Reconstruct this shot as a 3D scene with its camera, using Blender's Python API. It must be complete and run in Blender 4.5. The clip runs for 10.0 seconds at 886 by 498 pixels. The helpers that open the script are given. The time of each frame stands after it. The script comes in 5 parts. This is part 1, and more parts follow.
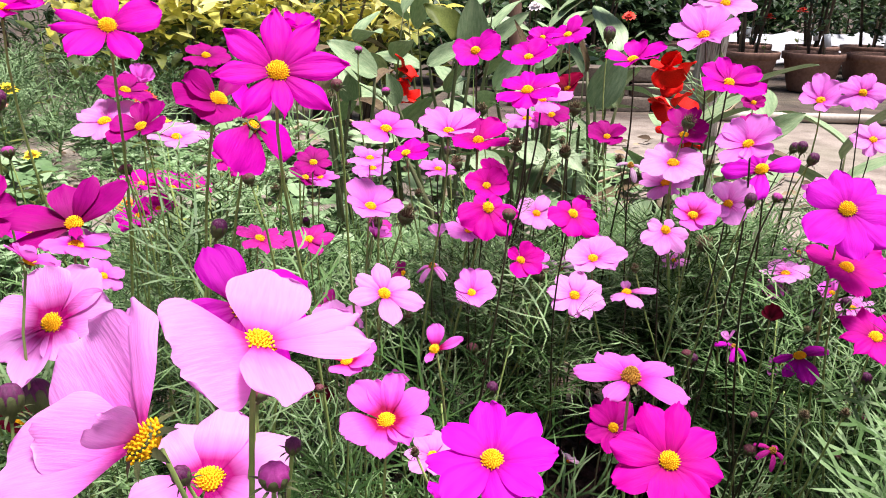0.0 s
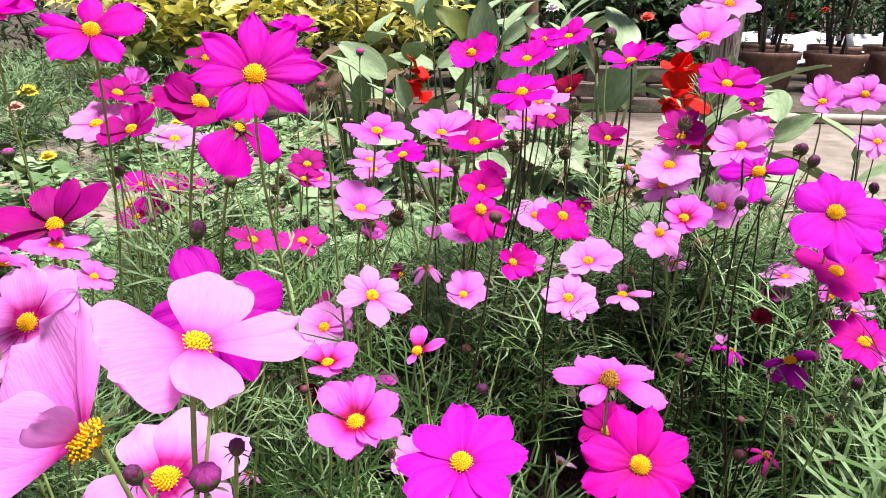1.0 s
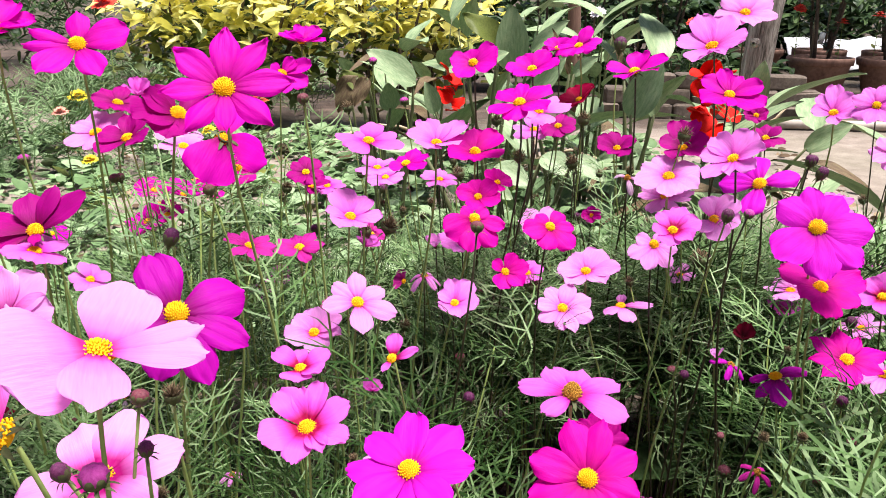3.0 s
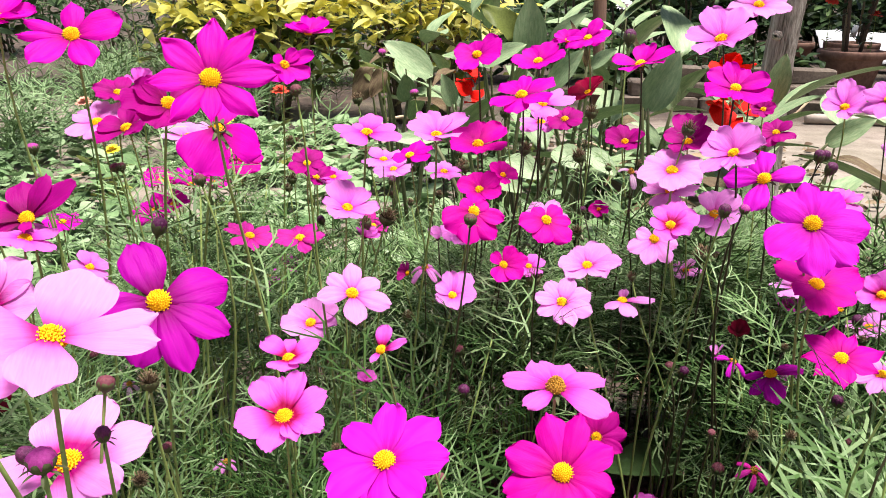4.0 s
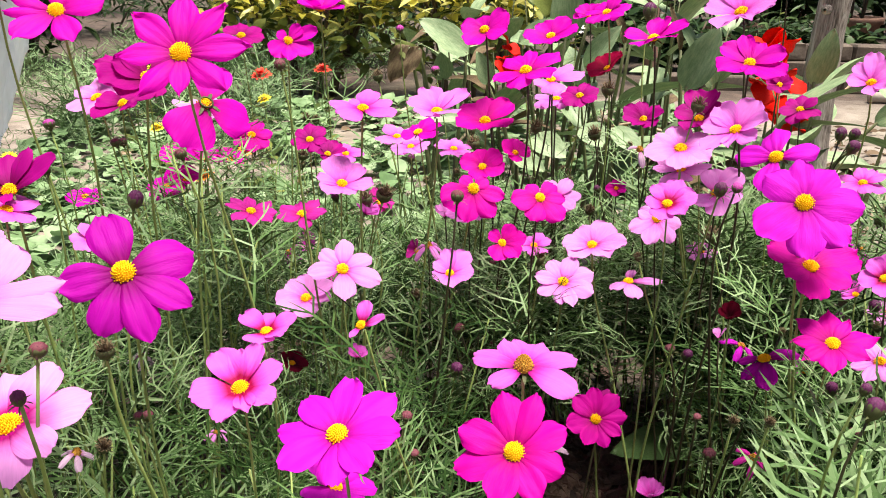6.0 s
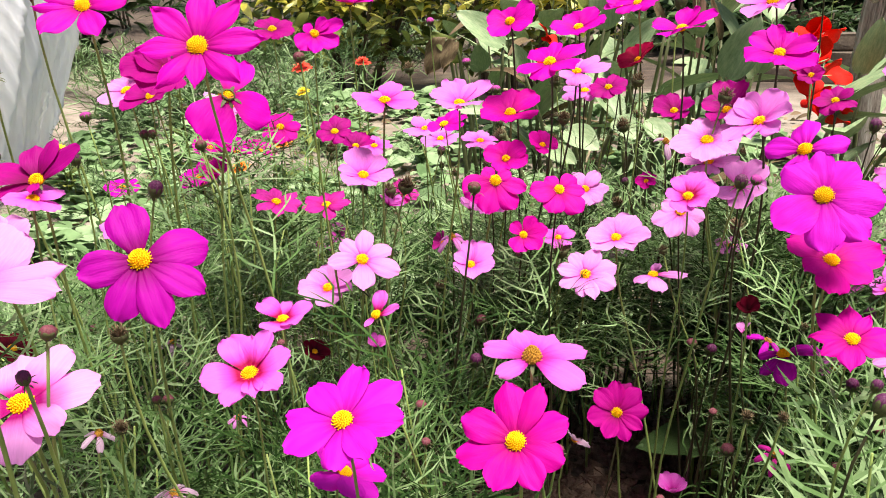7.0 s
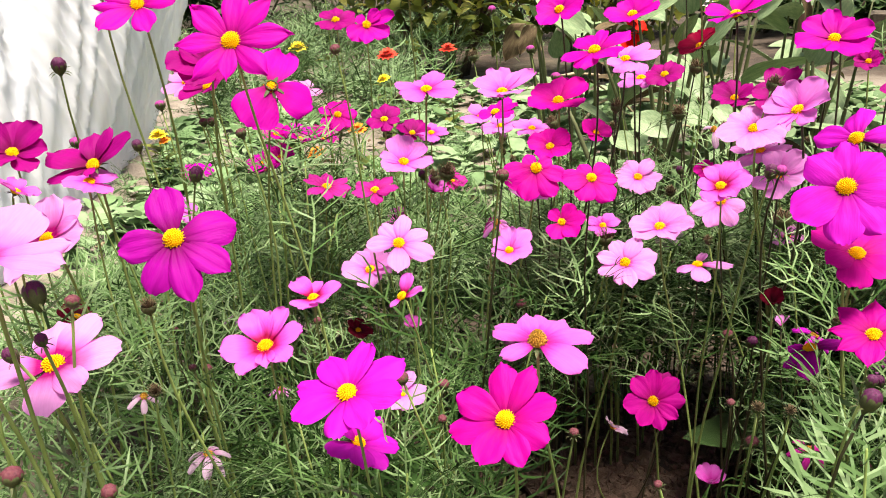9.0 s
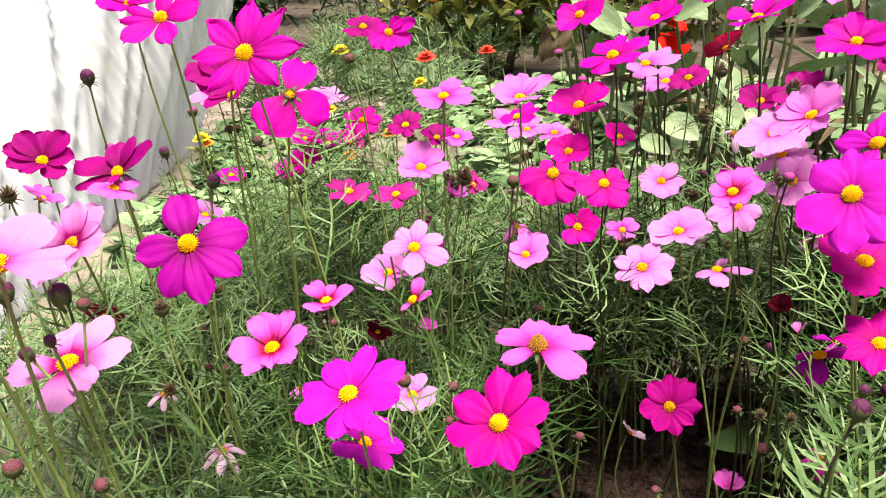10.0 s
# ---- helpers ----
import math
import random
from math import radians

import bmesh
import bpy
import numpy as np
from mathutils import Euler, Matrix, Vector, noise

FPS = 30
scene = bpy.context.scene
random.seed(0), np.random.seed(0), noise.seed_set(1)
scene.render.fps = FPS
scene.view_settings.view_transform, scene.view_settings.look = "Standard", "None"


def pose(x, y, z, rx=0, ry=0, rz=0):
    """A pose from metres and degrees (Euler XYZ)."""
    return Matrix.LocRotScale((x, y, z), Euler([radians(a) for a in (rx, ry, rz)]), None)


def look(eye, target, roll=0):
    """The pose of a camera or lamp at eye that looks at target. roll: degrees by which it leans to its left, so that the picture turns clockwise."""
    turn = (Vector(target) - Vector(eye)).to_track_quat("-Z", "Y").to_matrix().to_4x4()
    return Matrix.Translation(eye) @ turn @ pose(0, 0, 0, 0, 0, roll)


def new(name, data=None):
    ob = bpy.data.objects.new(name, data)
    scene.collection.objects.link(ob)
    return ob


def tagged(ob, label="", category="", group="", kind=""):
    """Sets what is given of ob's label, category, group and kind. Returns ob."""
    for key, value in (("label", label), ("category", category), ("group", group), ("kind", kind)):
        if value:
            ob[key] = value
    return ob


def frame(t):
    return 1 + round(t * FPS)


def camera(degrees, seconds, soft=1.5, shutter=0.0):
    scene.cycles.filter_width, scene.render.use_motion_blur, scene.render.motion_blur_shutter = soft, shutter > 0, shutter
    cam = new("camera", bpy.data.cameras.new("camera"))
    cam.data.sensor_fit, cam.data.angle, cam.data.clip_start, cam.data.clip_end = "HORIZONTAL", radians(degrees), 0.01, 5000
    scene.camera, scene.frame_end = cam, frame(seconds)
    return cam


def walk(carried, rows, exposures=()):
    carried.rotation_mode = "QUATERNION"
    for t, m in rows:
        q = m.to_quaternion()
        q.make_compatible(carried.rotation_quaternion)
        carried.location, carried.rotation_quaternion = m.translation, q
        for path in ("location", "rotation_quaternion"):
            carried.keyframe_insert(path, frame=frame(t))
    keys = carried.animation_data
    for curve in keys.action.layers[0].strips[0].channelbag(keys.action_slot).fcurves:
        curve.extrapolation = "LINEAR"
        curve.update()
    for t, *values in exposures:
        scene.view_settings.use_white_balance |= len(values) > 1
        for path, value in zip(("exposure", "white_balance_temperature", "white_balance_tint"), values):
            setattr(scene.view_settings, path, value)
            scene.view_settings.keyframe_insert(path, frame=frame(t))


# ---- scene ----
cam = camera(58.56, 10.0, soft=1.0)
walk(cam, [
    (0, look((0.0000, 0.0000, 0.6600), (0.0240, 0.9485, 0.3442), 1.32)),
    (0.5, look((0.0149, -0.0004, 0.6623), (0.0272, 0.9482, 0.3463), 1.19)),
    (1, look((0.0275, -0.0010, 0.6619), (0.0255, 0.9480, 0.3466), 1.05)),
    (1.5, look((0.0412, -0.0024, 0.6637), (0.0236, 0.9474, 0.3514), 0.85)),
    (2, look((0.0532, -0.0063, 0.6662), (0.0203, 0.9440, 0.3567), 0.73)),
    (2.5, look((0.0673, -0.0059, 0.6680), (0.0203, 0.9440, 0.3590), 0.75)),
    (4, look((0.1079, -0.0027, 0.6687), (0.0129, 0.9400, 0.3487), 0.81)),
    (4.5, look((0.1229, -0.0007, 0.6667), (0.0133, 0.9379, 0.3398), 0.86)),
    (5, look((0.1384, 0.0042, 0.6649), (0.0147, 0.9388, 0.3314), 0.67)),
    (5.5, look((0.1518, 0.0074, 0.6649), (0.0104, 0.9376, 0.3260), 0.43)),
    (7, look((0.1866, 0.0093, 0.6646), (-0.0326, 0.9193, 0.3126), -0.69)),
    (7.5, look((0.1992, 0.0094, 0.6660), (-0.0479, 0.9111, 0.3113), -0.95)),
    (8, look((0.2135, 0.0084, 0.6657), (-0.0635, 0.8991, 0.3054), -1.33)),
    (8.5, look((0.2283, 0.0057, 0.6671), (-0.0795, 0.8846, 0.3027), -1.72)),
    (9, look((0.2472, 0.0063, 0.6707), (-0.0889, 0.8740, 0.3044), -2.28)),
    (9.5, look((0.2627, 0.0080, 0.6748), (-0.1009, 0.8650, 0.3096), -2.88)),
    (10, look((0.2785, 0.0085, 0.6775), (-0.1126, 0.8540, 0.3139), -3.34)),
], exposures=[(0.0, 1.13, 6160, 16.2), (5.0, 1.17, 6500, 11.4), (10.0, 1.17, 7000, 7.0)])


# world and sun: bright hazy daylight from high in front and to one side
world = bpy.data.worlds.new("sky")
scene.world = world
world.use_nodes = True
wn = world.node_tree
sky = wn.nodes.new("ShaderNodeTexSky")
sky.sky_type = "NISHITA"
sky.sun_disc = False
sky.sun_elevation, sky.sun_rotation = radians(77.7), radians(112)
sky.dust_density = 3.0
wn.links.new(sky.outputs[0], wn.nodes["Background"].inputs[0])
wn.nodes["Background"].inputs[1].default_value = 0.046
sun = new("sun", bpy.data.lights.new("sun", "SUN"))
sun.data.energy, sun.data.angle, sun.data.color = 5.0, radians(24), (1.0, 0.96, 0.9)
sun.matrix_world = look((1.5, -0.6, 7.4), (0, 0, 0))

rng = random.Random(11)
npr = np.random.RandomState(4)


# ---- materials ----
def material(name):
    m = bpy.data.materials.new(name)
    m.use_nodes = True
    return m, m.node_tree.nodes, m.node_tree.links, m.node_tree.nodes["Principled BSDF"]


def noise_node(nt, scale, detail=4.0, coord="Object", stretch=(1, 1, 1)):
    n = nt.nodes.new("ShaderNodeTexNoise")
    n.inputs["Scale"].default_value, n.inputs["Detail"].default_value = scale, detail
    tc, mp = nt.nodes.new("ShaderNodeTexCoord"), nt.nodes.new("ShaderNodeMapping")
    mp.inputs["Scale"].default_value = stretch
    nt.links.new(tc.outputs[coord], mp.inputs[0])
    nt.links.new(mp.outputs[0], n.inputs["Vector"])
    return n.outputs["Fac"]


def ramp(nt, fac, stops):
    r = nt.nodes.new("ShaderNodeValToRGB")
    e = r.color_ramp.elements
    while len(e) < len(stops):
        e.new(0.5)
    for el, (p, c) in zip(e, stops):
        el.position, el.color = p, (*c, 1)
    nt.links.new(fac, r.inputs[0])
    return r.outputs[0]


def mix(nt, fac, a, b, kind="MIX"):
    m = nt.nodes.new("ShaderNodeMix")
    m.data_type, m.blend_type = "RGBA", kind
    for k, v in ((0, fac), (6, a), (7, b)):
        if isinstance(v, (int, float)):
            m.inputs[k].default_value = v
        elif isinstance(v, tuple):
            m.inputs[k].default_value = (*v, 1)
        else:
            nt.links.new(v, m.inputs[k])
    return m.outputs[2]


def bump(nt, bsdf, fac, strength, dist):
    b = nt.nodes.new("ShaderNodeBump")
    b.inputs["Strength"].default_value, b.inputs["Distance"].default_value = strength, dist
    nt.links.new(fac, b.inputs["Height"])
    nt.links.new(b.outputs[0], bsdf.inputs["Normal"])


def translucent(nt, bsdf, colour, amount):
    t, s = nt.nodes.new("ShaderNodeBsdfTranslucent"), nt.nodes.new("ShaderNodeMixShader")
    nt.links.new(colour, t.inputs[0])
    s.inputs[0].default_value = amount
    nt.links.new(bsdf.outputs[0], s.inputs[1])
    nt.links.new(t.outputs[0], s.inputs[2])
    nt.links.new(s.outputs[0], nt.nodes["Material Output"].inputs[0])


def rough_material(name, stops, scale, rough=0.8, bumps=0.3, dist=0.004, coord="Object", stretch=(1, 1, 1), fine=8.0, spec=0.3):
    m, n, l, p = material(name)
    nt = m.node_tree
    a, b = noise_node(nt, scale, 5, coord, stretch), noise_node(nt, scale * fine, 4, coord, stretch)
    f = nt.nodes.new("ShaderNodeMath")
    f.operation = "MULTIPLY_ADD"
    f.inputs[1].default_value = 0.35
    l.new(b, f.inputs[0])
    f2 = nt.nodes.new("ShaderNodeMath")
    f2.operation = "MULTIPLY"
    f2.inputs[1].default_value = 0.65
    l.new(a, f2.inputs[0])
    l.new(f2.outputs[0], f.inputs[2])
    l.new(ramp(nt, f.outputs[0], stops), p.inputs["Base Color"])
    p.inputs["Roughness"].default_value = rough
    p.inputs["Specular IOR Level"].default_value = spec
    bump(nt, p, f.outputs[0], bumps, dist)
    return m


def leaf_material(name, stops, trans=0.3, rough=0.5, scale=30.0, spec=0.12, patchy=0.45):
    """Leaf tissue: each leaf has its own tone, with fine mottling."""
    m, n, l, p = material(name)
    nt = m.node_tree
    geo = n.new("ShaderNodeNewGeometry")
    c = ramp(nt, geo.outputs["Random Per Island"], stops)
    c = mix(nt, patchy, c, ramp(nt, noise_node(nt, scale), [(0.3, (0.35, 0.35, 0.35)), (0.6, (1.0, 1.0, 1.0))]), "MULTIPLY")
    l.new(c, p.inputs["Base Color"])
    p.inputs["Roughness"].default_value = rough
    p.inputs["Specular IOR Level"].default_value = spec
    translucent(nt, p, c, trans)
    return m


def petal_material(name, tip, base, ring=None, fade=0.0):
    """Petal tissue along local x from the heart (0) to the rim (1), with fine veins."""
    m, n, l, p = material(name)
    nt = m.node_tree
    tc, sep = n.new("ShaderNodeTexCoord"), n.new("ShaderNodeSeparateXYZ")
    l.new(tc.outputs["Object"], sep.inputs[0])
    dark = tuple(v * q for v, q in zip(base, (0.62, 0.14, 0.42)))
    stops = [(0.0, dark), (0.13, dark), (0.27, base), (0.50, tip), (1.0, tuple(min(1.0, v * (1 - fade) + fade) for v in tip))]
    if ring:
        stops = [(0.0, ring), (0.24, ring), (0.40, base), (0.62, tip)]
    c = ramp(nt, sep.outputs[0], stops)
    veins = noise_node(nt, 9.0, 3, "Object", (0.35, 4.5, 1.0))
    c = mix(nt, 0.32, c, ramp(nt, veins, [(0.32, (0.72, 0.62, 0.72)), (0.6, (1, 1, 1))]), "MULTIPLY")
    info = n.new("ShaderNodeObjectInfo")
    c = mix(nt, 0.22, c, ramp(nt, info.outputs["Random"], [(0.0, (0.6, 0.6, 0.68)), (1.0, (1, 1, 1))]), "MULTIPLY")
    l.new(c, p.inputs["Base Color"])
    p.inputs["Roughness"].default_value = 0.6
    p.inputs["Specular IOR Level"].default_value = 0.12
    bump(nt, p, veins, 0.14, 0.02)
    translucent(nt, p, c, 0.42)
    return m


PETAL = {
    "M": petal_material("magenta_petal", (0.68, 0.001, 0.43), (0.54, 0.001, 0.31)),
    "H": petal_material("hot_pink_petal", (0.70, 0.001, 0.36), (0.54, 0.001, 0.24)),
    "D": petal_material("deep_magenta_petal", (0.40, 0.001, 0.215), (0.26, 0.001, 0.12)),
    "P": petal_material("purple_petal", (0.48, 0.002, 0.37), (0.30, 0.001, 0.20)),
    "V": petal_material("violet_pink_petal", (0.70, 0.012, 0.60), (0.56, 0.006, 0.44)),
    "K": petal_material("mid_pink_petal", (0.80, 0.13, 0.64), (0.62, 0.04, 0.42), fade=0.05),
    "K2": petal_material("rose_pink_petal", (0.58, 0.025, 0.32), (0.48, 0.015, 0.22)),
    "KR": petal_material("pink_petal_red_heart", (0.82, 0.15, 0.68), (0.70, 0.06, 0.50), (0.36, 0.003, 0.06)),
    "L": petal_material("pale_pink_petal", (0.85, 0.29, 0.74), (0.80, 0.18, 0.62), fade=0.06),
    "L2": petal_material("light_pink_petal", (0.83, 0.21, 0.72), (0.74, 0.11, 0.58), fade=0.04),
    "LR": petal_material("pale_petal_magenta_heart", (0.86, 0.34, 0.77), (0.78, 0.18, 0.61), (0.40, 0.004, 0.17)),
    "R": petal_material("crimson_petal", (0.40, 0.001, 0.05), (0.26, 0.001, 0.03)),
    "X": petal_material("dark_red_petal", (0.12, 0.001, 0.014), (0.06, 0.001, 0.008)),
    "W": petal_material("faded_white_petal", (0.66, 0.46, 0.60), (0.50, 0.22, 0.40)),
}
LOOKS = {
    "M": "bright magenta cosmos flower on a thin stem", "H": "hot pink cosmos flower with a yellow heart",
    "D": "deep crimson-magenta cosmos flower on a thin stem", "P": "purple cosmos flower with loose petals",
    "V": "violet-pink cosmos flower with broad petals", "K": "mid-pink cosmos flower on a thin stem",
    "K2": "ragged rose-pink cosmos flower among feathery leaves", "KR": "pink cosmos flower with a dark red ring",
    "L": "pale pink cosmos flower with a yellow heart", "L2": "light pink cosmos flower on a thin stem",
    "LR": "pale pink cosmos flower with a magenta ring", "R": "crimson cosmos flower on a thin stem",
    "X": "small dark red cosmos flower half open", "W": "fading whitish cosmos flower with few petals",
}
disc_mat = rough_material("yellow_florets", [(0.25, (0.52, 0.17, 0.004)), (0.45, (0.90, 0.46, 0.006)), (0.7, (0.96, 0.66, 0.016))], 5.0, 0.7, 0.25, 0.03, spec=0.1)
old_disc = rough_material("brown_florets", [(0.2, (0.20, 0.08, 0.02)), (0.5, (0.62, 0.30, 0.03)), (0.8, (0.75, 0.5, 0.1))], 3.0, 0.8, 0.6, 0.05)
stem_mat = rough_material("cosmos_stem", [(0.25, (0.11, 0.155, 0.035)), (0.55, (0.26, 0.34, 0.10)), (0.85, (0.42, 0.47, 0.19))], 14.0, 0.5, 0.1, spec=0.12)
dark_stem = rough_material("dark_olive_stem", [(0.25, (0.02, 0.017, 0.009)), (0.6, (0.05, 0.045, 0.018)), (0.85, (0.07, 0.085, 0.03))], 14.0, 0.5, 0.1)
calyx_mat = rough_material("calyx_green", [(0.3, (0.04, 0.05, 0.015)), (0.7, (0.09, 0.10, 0.035))], 4.0, 0.6, 0.2, 0.05)
feather_mat = leaf_material("feathery_leaf", [(0.0, (0.070, 0.138, 0.036)), (0.5, (0.125, 0.213, 0.075)), (1.0, (0.250, 0.352, 0.162))], 0.12, 0.42, 11.0, 0.12, 0.55)
# feathery_leaf again in much darker greens: shade put into the leaf colour
shaded_leaf_mat = leaf_material("shaded_feathery_leaf", [(0.0, (0.014, 0.036, 0.008)), (0.6, (0.032, 0.070, 0.017)), (1.0, (0.060, 0.110, 0.030))], 0.06, 0.45, 11.0, 0.06, 0.55)
far_feather = leaf_material("grey_green_feathery_leaf", [(0.0, (0.08, 0.145, 0.055)), (0.5, (0.17, 0.265, 0.11)), (1.0, (0.30, 0.41, 0.21))], 0.2, 0.5)
seedling_mat = leaf_material("seedling_leaf", [(0.0, (0.11, 0.19, 0.075)), (0.5, (0.21, 0.32, 0.145)), (1.0, (0.35, 0.46, 0.26))], 0.22, 0.5)
litter_mat = leaf_material("dry_litter_leaf", [(0.0, (0.07, 0.045, 0.028)), (0.5, (0.19, 0.13, 0.08)), (1.0, (0.36, 0.27, 0.17))], 0.1, 0.8)
yellow_leaf = leaf_material("yellow_leaf", [(0.0, (0.60, 0.54, 0.08)), (0.35, (0.86, 0.78, 0.17)), (0.85, (0.91, 0.87, 0.38)), (1.0, (0.64, 0.64, 0.18))], 0.40, 0.45)
olive_leaf = leaf_material("olive_leaf", [(0.0, (0.05, 0.075, 0.02)), (0.5, (0.11, 0.14, 0.035)), (1.0, (0.26, 0.27, 0.06))], 0.25, 0.45)
dark_leaf = leaf_material("dark_shrub_leaf", [(0.0, (0.018, 0.035, 0.014)), (0.6, (0.045, 0.08, 0.03)), (1.0, (0.09, 0.14, 0.05))], 0.2, 0.4)
canna_leaf = rough_material("canna_leaf", [(0.25, (0.10, 0.15, 0.065)), (0.5, (0.20, 0.275, 0.14)), (0.75, (0.34, 0.38, 0.21))], 7.0, 0.5, 0.2, 0.003, stretch=(1, 5, 1))
canna_old = rough_material("withered_canna_leaf", [(0.25, (0.04, 0.022, 0.012)), (0.5, (0.11, 0.07, 0.035)), (0.75, (0.16, 0.14, 0.06))], 8.0, 0.7, 0.4, 0.004, stretch=(1, 4, 1))
canna_red = rough_material("red_canna_petal", [(0.3, (0.58, 0.004, 0.002)), (0.7, (0.78, 0.012, 0.004))], 20.0, 0.6, 0.2, spec=0.1)
terracotta = rough_material("weathered_terracotta", [(0.25, (0.11, 0.062, 0.046)), (0.5, (0.27, 0.150, 0.108)), (0.8, (0.40, 0.245, 0.190))], 6.0, 0.85, 0.3, 0.004)
potting = rough_material("potting_soil", [(0.3, (0.02, 0.016, 0.012)), (0.7, (0.06, 0.045, 0.03))], 30.0, 0.95, 0.8, 0.01)
old_wood = rough_material("grey_weathered_wood", [(0.36, (0.05, 0.038, 0.03)), (0.5, (0.24, 0.2, 0.175)), (0.66, (0.46, 0.42, 0.38))], 14.0, 0.85, 0.6, 0.006, stretch=(3, 3, 0.35))
brown_wood = rough_material("brown_wood", [(0.25, (0.10, 0.055, 0.04)), (0.6, (0.24, 0.14, 0.10)), (0.85, (0.32, 0.22, 0.16))], 9.0, 0.8, 0.5, 0.005, stretch=(3, 3, 0.3))
bark_mat = rough_material("shrub_bark", [(0.3, (0.05, 0.035, 0.025)), (0.7, (0.14, 0.10, 0.07))], 30.0, 0.9, 0.5)
cane_mat = rough_material("bamboo_cane", [(0.3, (0.26, 0.2, 0.13)), (0.7, (0.42, 0.33, 0.22))], 12.0, 0.6, 0.2)
dry_mat = rough_material("dry_straw", [(0.3, (0.28, 0.2, 0.12)), (0.7, (0.55, 0.44, 0.30))], 20.0, 0.8, 0.4)
pipe_mat = rough_material("dusty_pipe", [(0.3, (0.30, 0.24, 0.19)), (0.7, (0.52, 0.45, 0.38))], 8.0, 0.6, 0.2)
stone_mat = rough_material("mossy_kerb_stone", [(0.25, (0.04, 0.030, 0.024)), (0.5, (0.105, 0.080, 0.062)), (0.8, (0.21, 0.17, 0.13))], 9.0, 0.9, 0.6, 0.01)
clod_mat = rough_material("soil_clod", [(0.3, (0.06, 0.038, 0.026)), (0.7, (0.21, 0.135, 0.098))], 60.0, 0.95, 0.8, 0.004)
tag_mat = rough_material("white_plastic_tag", [(0.3, (0.72, 0.73, 0.74)), (0.7, (0.82, 0.82, 0.82))], 20.0, 0.4, 0.05)
bud_mats = {
    "pink": rough_material("pink_bud", [(0.3, (0.05, 0.011, 0.018)), (0.55, (0.15, 0.035, 0.05)), (0.8, (0.11, 0.08, 0.04))], 2.5, 0.55, 0.3, 0.05, stretch=(3, 3, 0.5)),
    "dark": rough_material("dark_purple_bud", [(0.3, (0.035, 0.006, 0.025)), (0.7, (0.14, 0.02, 0.09))], 2.5, 0.5, 0.3, 0.05, stretch=(3, 3, 0.5)),
    "magenta": rough_material("magenta_bud", [(0.3, (0.22, 0.01, 0.14)), (0.7, (0.42, 0.05, 0.28))], 2.5, 0.5, 0.3, 0.05, stretch=(3, 3, 0.5)),
    "brown": rough_material("dry_brown_bud", [(0.3, (0.09, 0.06, 0.03)), (0.7, (0.25, 0.17, 0.09))], 4.0, 0.8, 0.5, 0.1),
}


def ground_material():
    """Dark damp soil in the flower bed, pale dusty sand beyond it, the dark colours again past about y 4.2."""
    m, n, l, p = material("garden_ground")
    nt = m.node_tree
    big, mid, fine = noise_node(nt, 0.9, 5), noise_node(nt, 9.0, 6), noise_node(nt, 120.0, 4)
    sand = ramp(nt, mid, [(0.25, (0.14, 0.11, 0.085)), (0.5, (0.24, 0.193, 0.155)), (0.75, (0.34, 0.285, 0.235))])
    soil = ramp(nt, mid, [(0.3, (0.030, 0.020, 0.014)), (0.55, (0.075, 0.050, 0.036)), (0.8, (0.15, 0.10, 0.075))])
    tc, mp, ln = n.new("ShaderNodeTexCoord"), n.new("ShaderNodeMapping"), n.new("ShaderNodeVectorMath")
    mp.inputs["Location"].default_value = (-0.12, -0.42, 0)
    mp.inputs["Scale"].default_value = (0.55, 0.72, 0)
    ln.operation = "LENGTH"
    l.new(tc.outputs["Object"], mp.inputs[0])
    l.new(mp.outputs[0], ln.inputs[0])
    add = n.new("ShaderNodeMath")
    add.operation = "MULTIPLY_ADD"
    add.inputs[1].default_value = 0.5
    l.new(big, add.inputs[0])
    l.new(ln.outputs["Value"], add.inputs[2])
    where = ramp(nt, add.outputs[0], [(0.80, (0, 0, 0)), (0.98, (1, 1, 1))])
    sep, far = n.new("ShaderNodeSeparateXYZ"), n.new("ShaderNodeMath")
    l.new(tc.outputs["Object"], sep.inputs[0])
    far.operation = "MULTIPLY_ADD"
    far.inputs[1].default_value = 0.1
    l.new(sep.outputs[1], far.inputs[0])
    l.new(mix(nt, 0.9, mid, (0.02, 0.02, 0.02)), far.inputs[2])
    c = mix(nt, where, soil, mix(nt, ramp(nt, far.outputs[0], [(0.475, (0, 0, 0)), (0.50, (1, 1, 1))]), sand, soil))
    moss = ramp(nt, big, [(0.5, (0, 0, 0)), (0.7, (0.55, 0.55, 0.55))])
    c = mix(nt, moss, c, mix(nt, 0.5, c, (0.16, 0.17, 0.09)))
    c = mix(nt, 0.35, c, ramp(nt, fine, [(0.3, (0.4, 0.4, 0.4)), (0.7, (1, 1, 1))]), "MULTIPLY")
    l.new(c, p.inputs["Base Color"])
    p.inputs["Roughness"].default_value = 0.95
    bump(nt, p, mix(nt, 0.4, mid, fine), 0.7, 0.015)
    return m


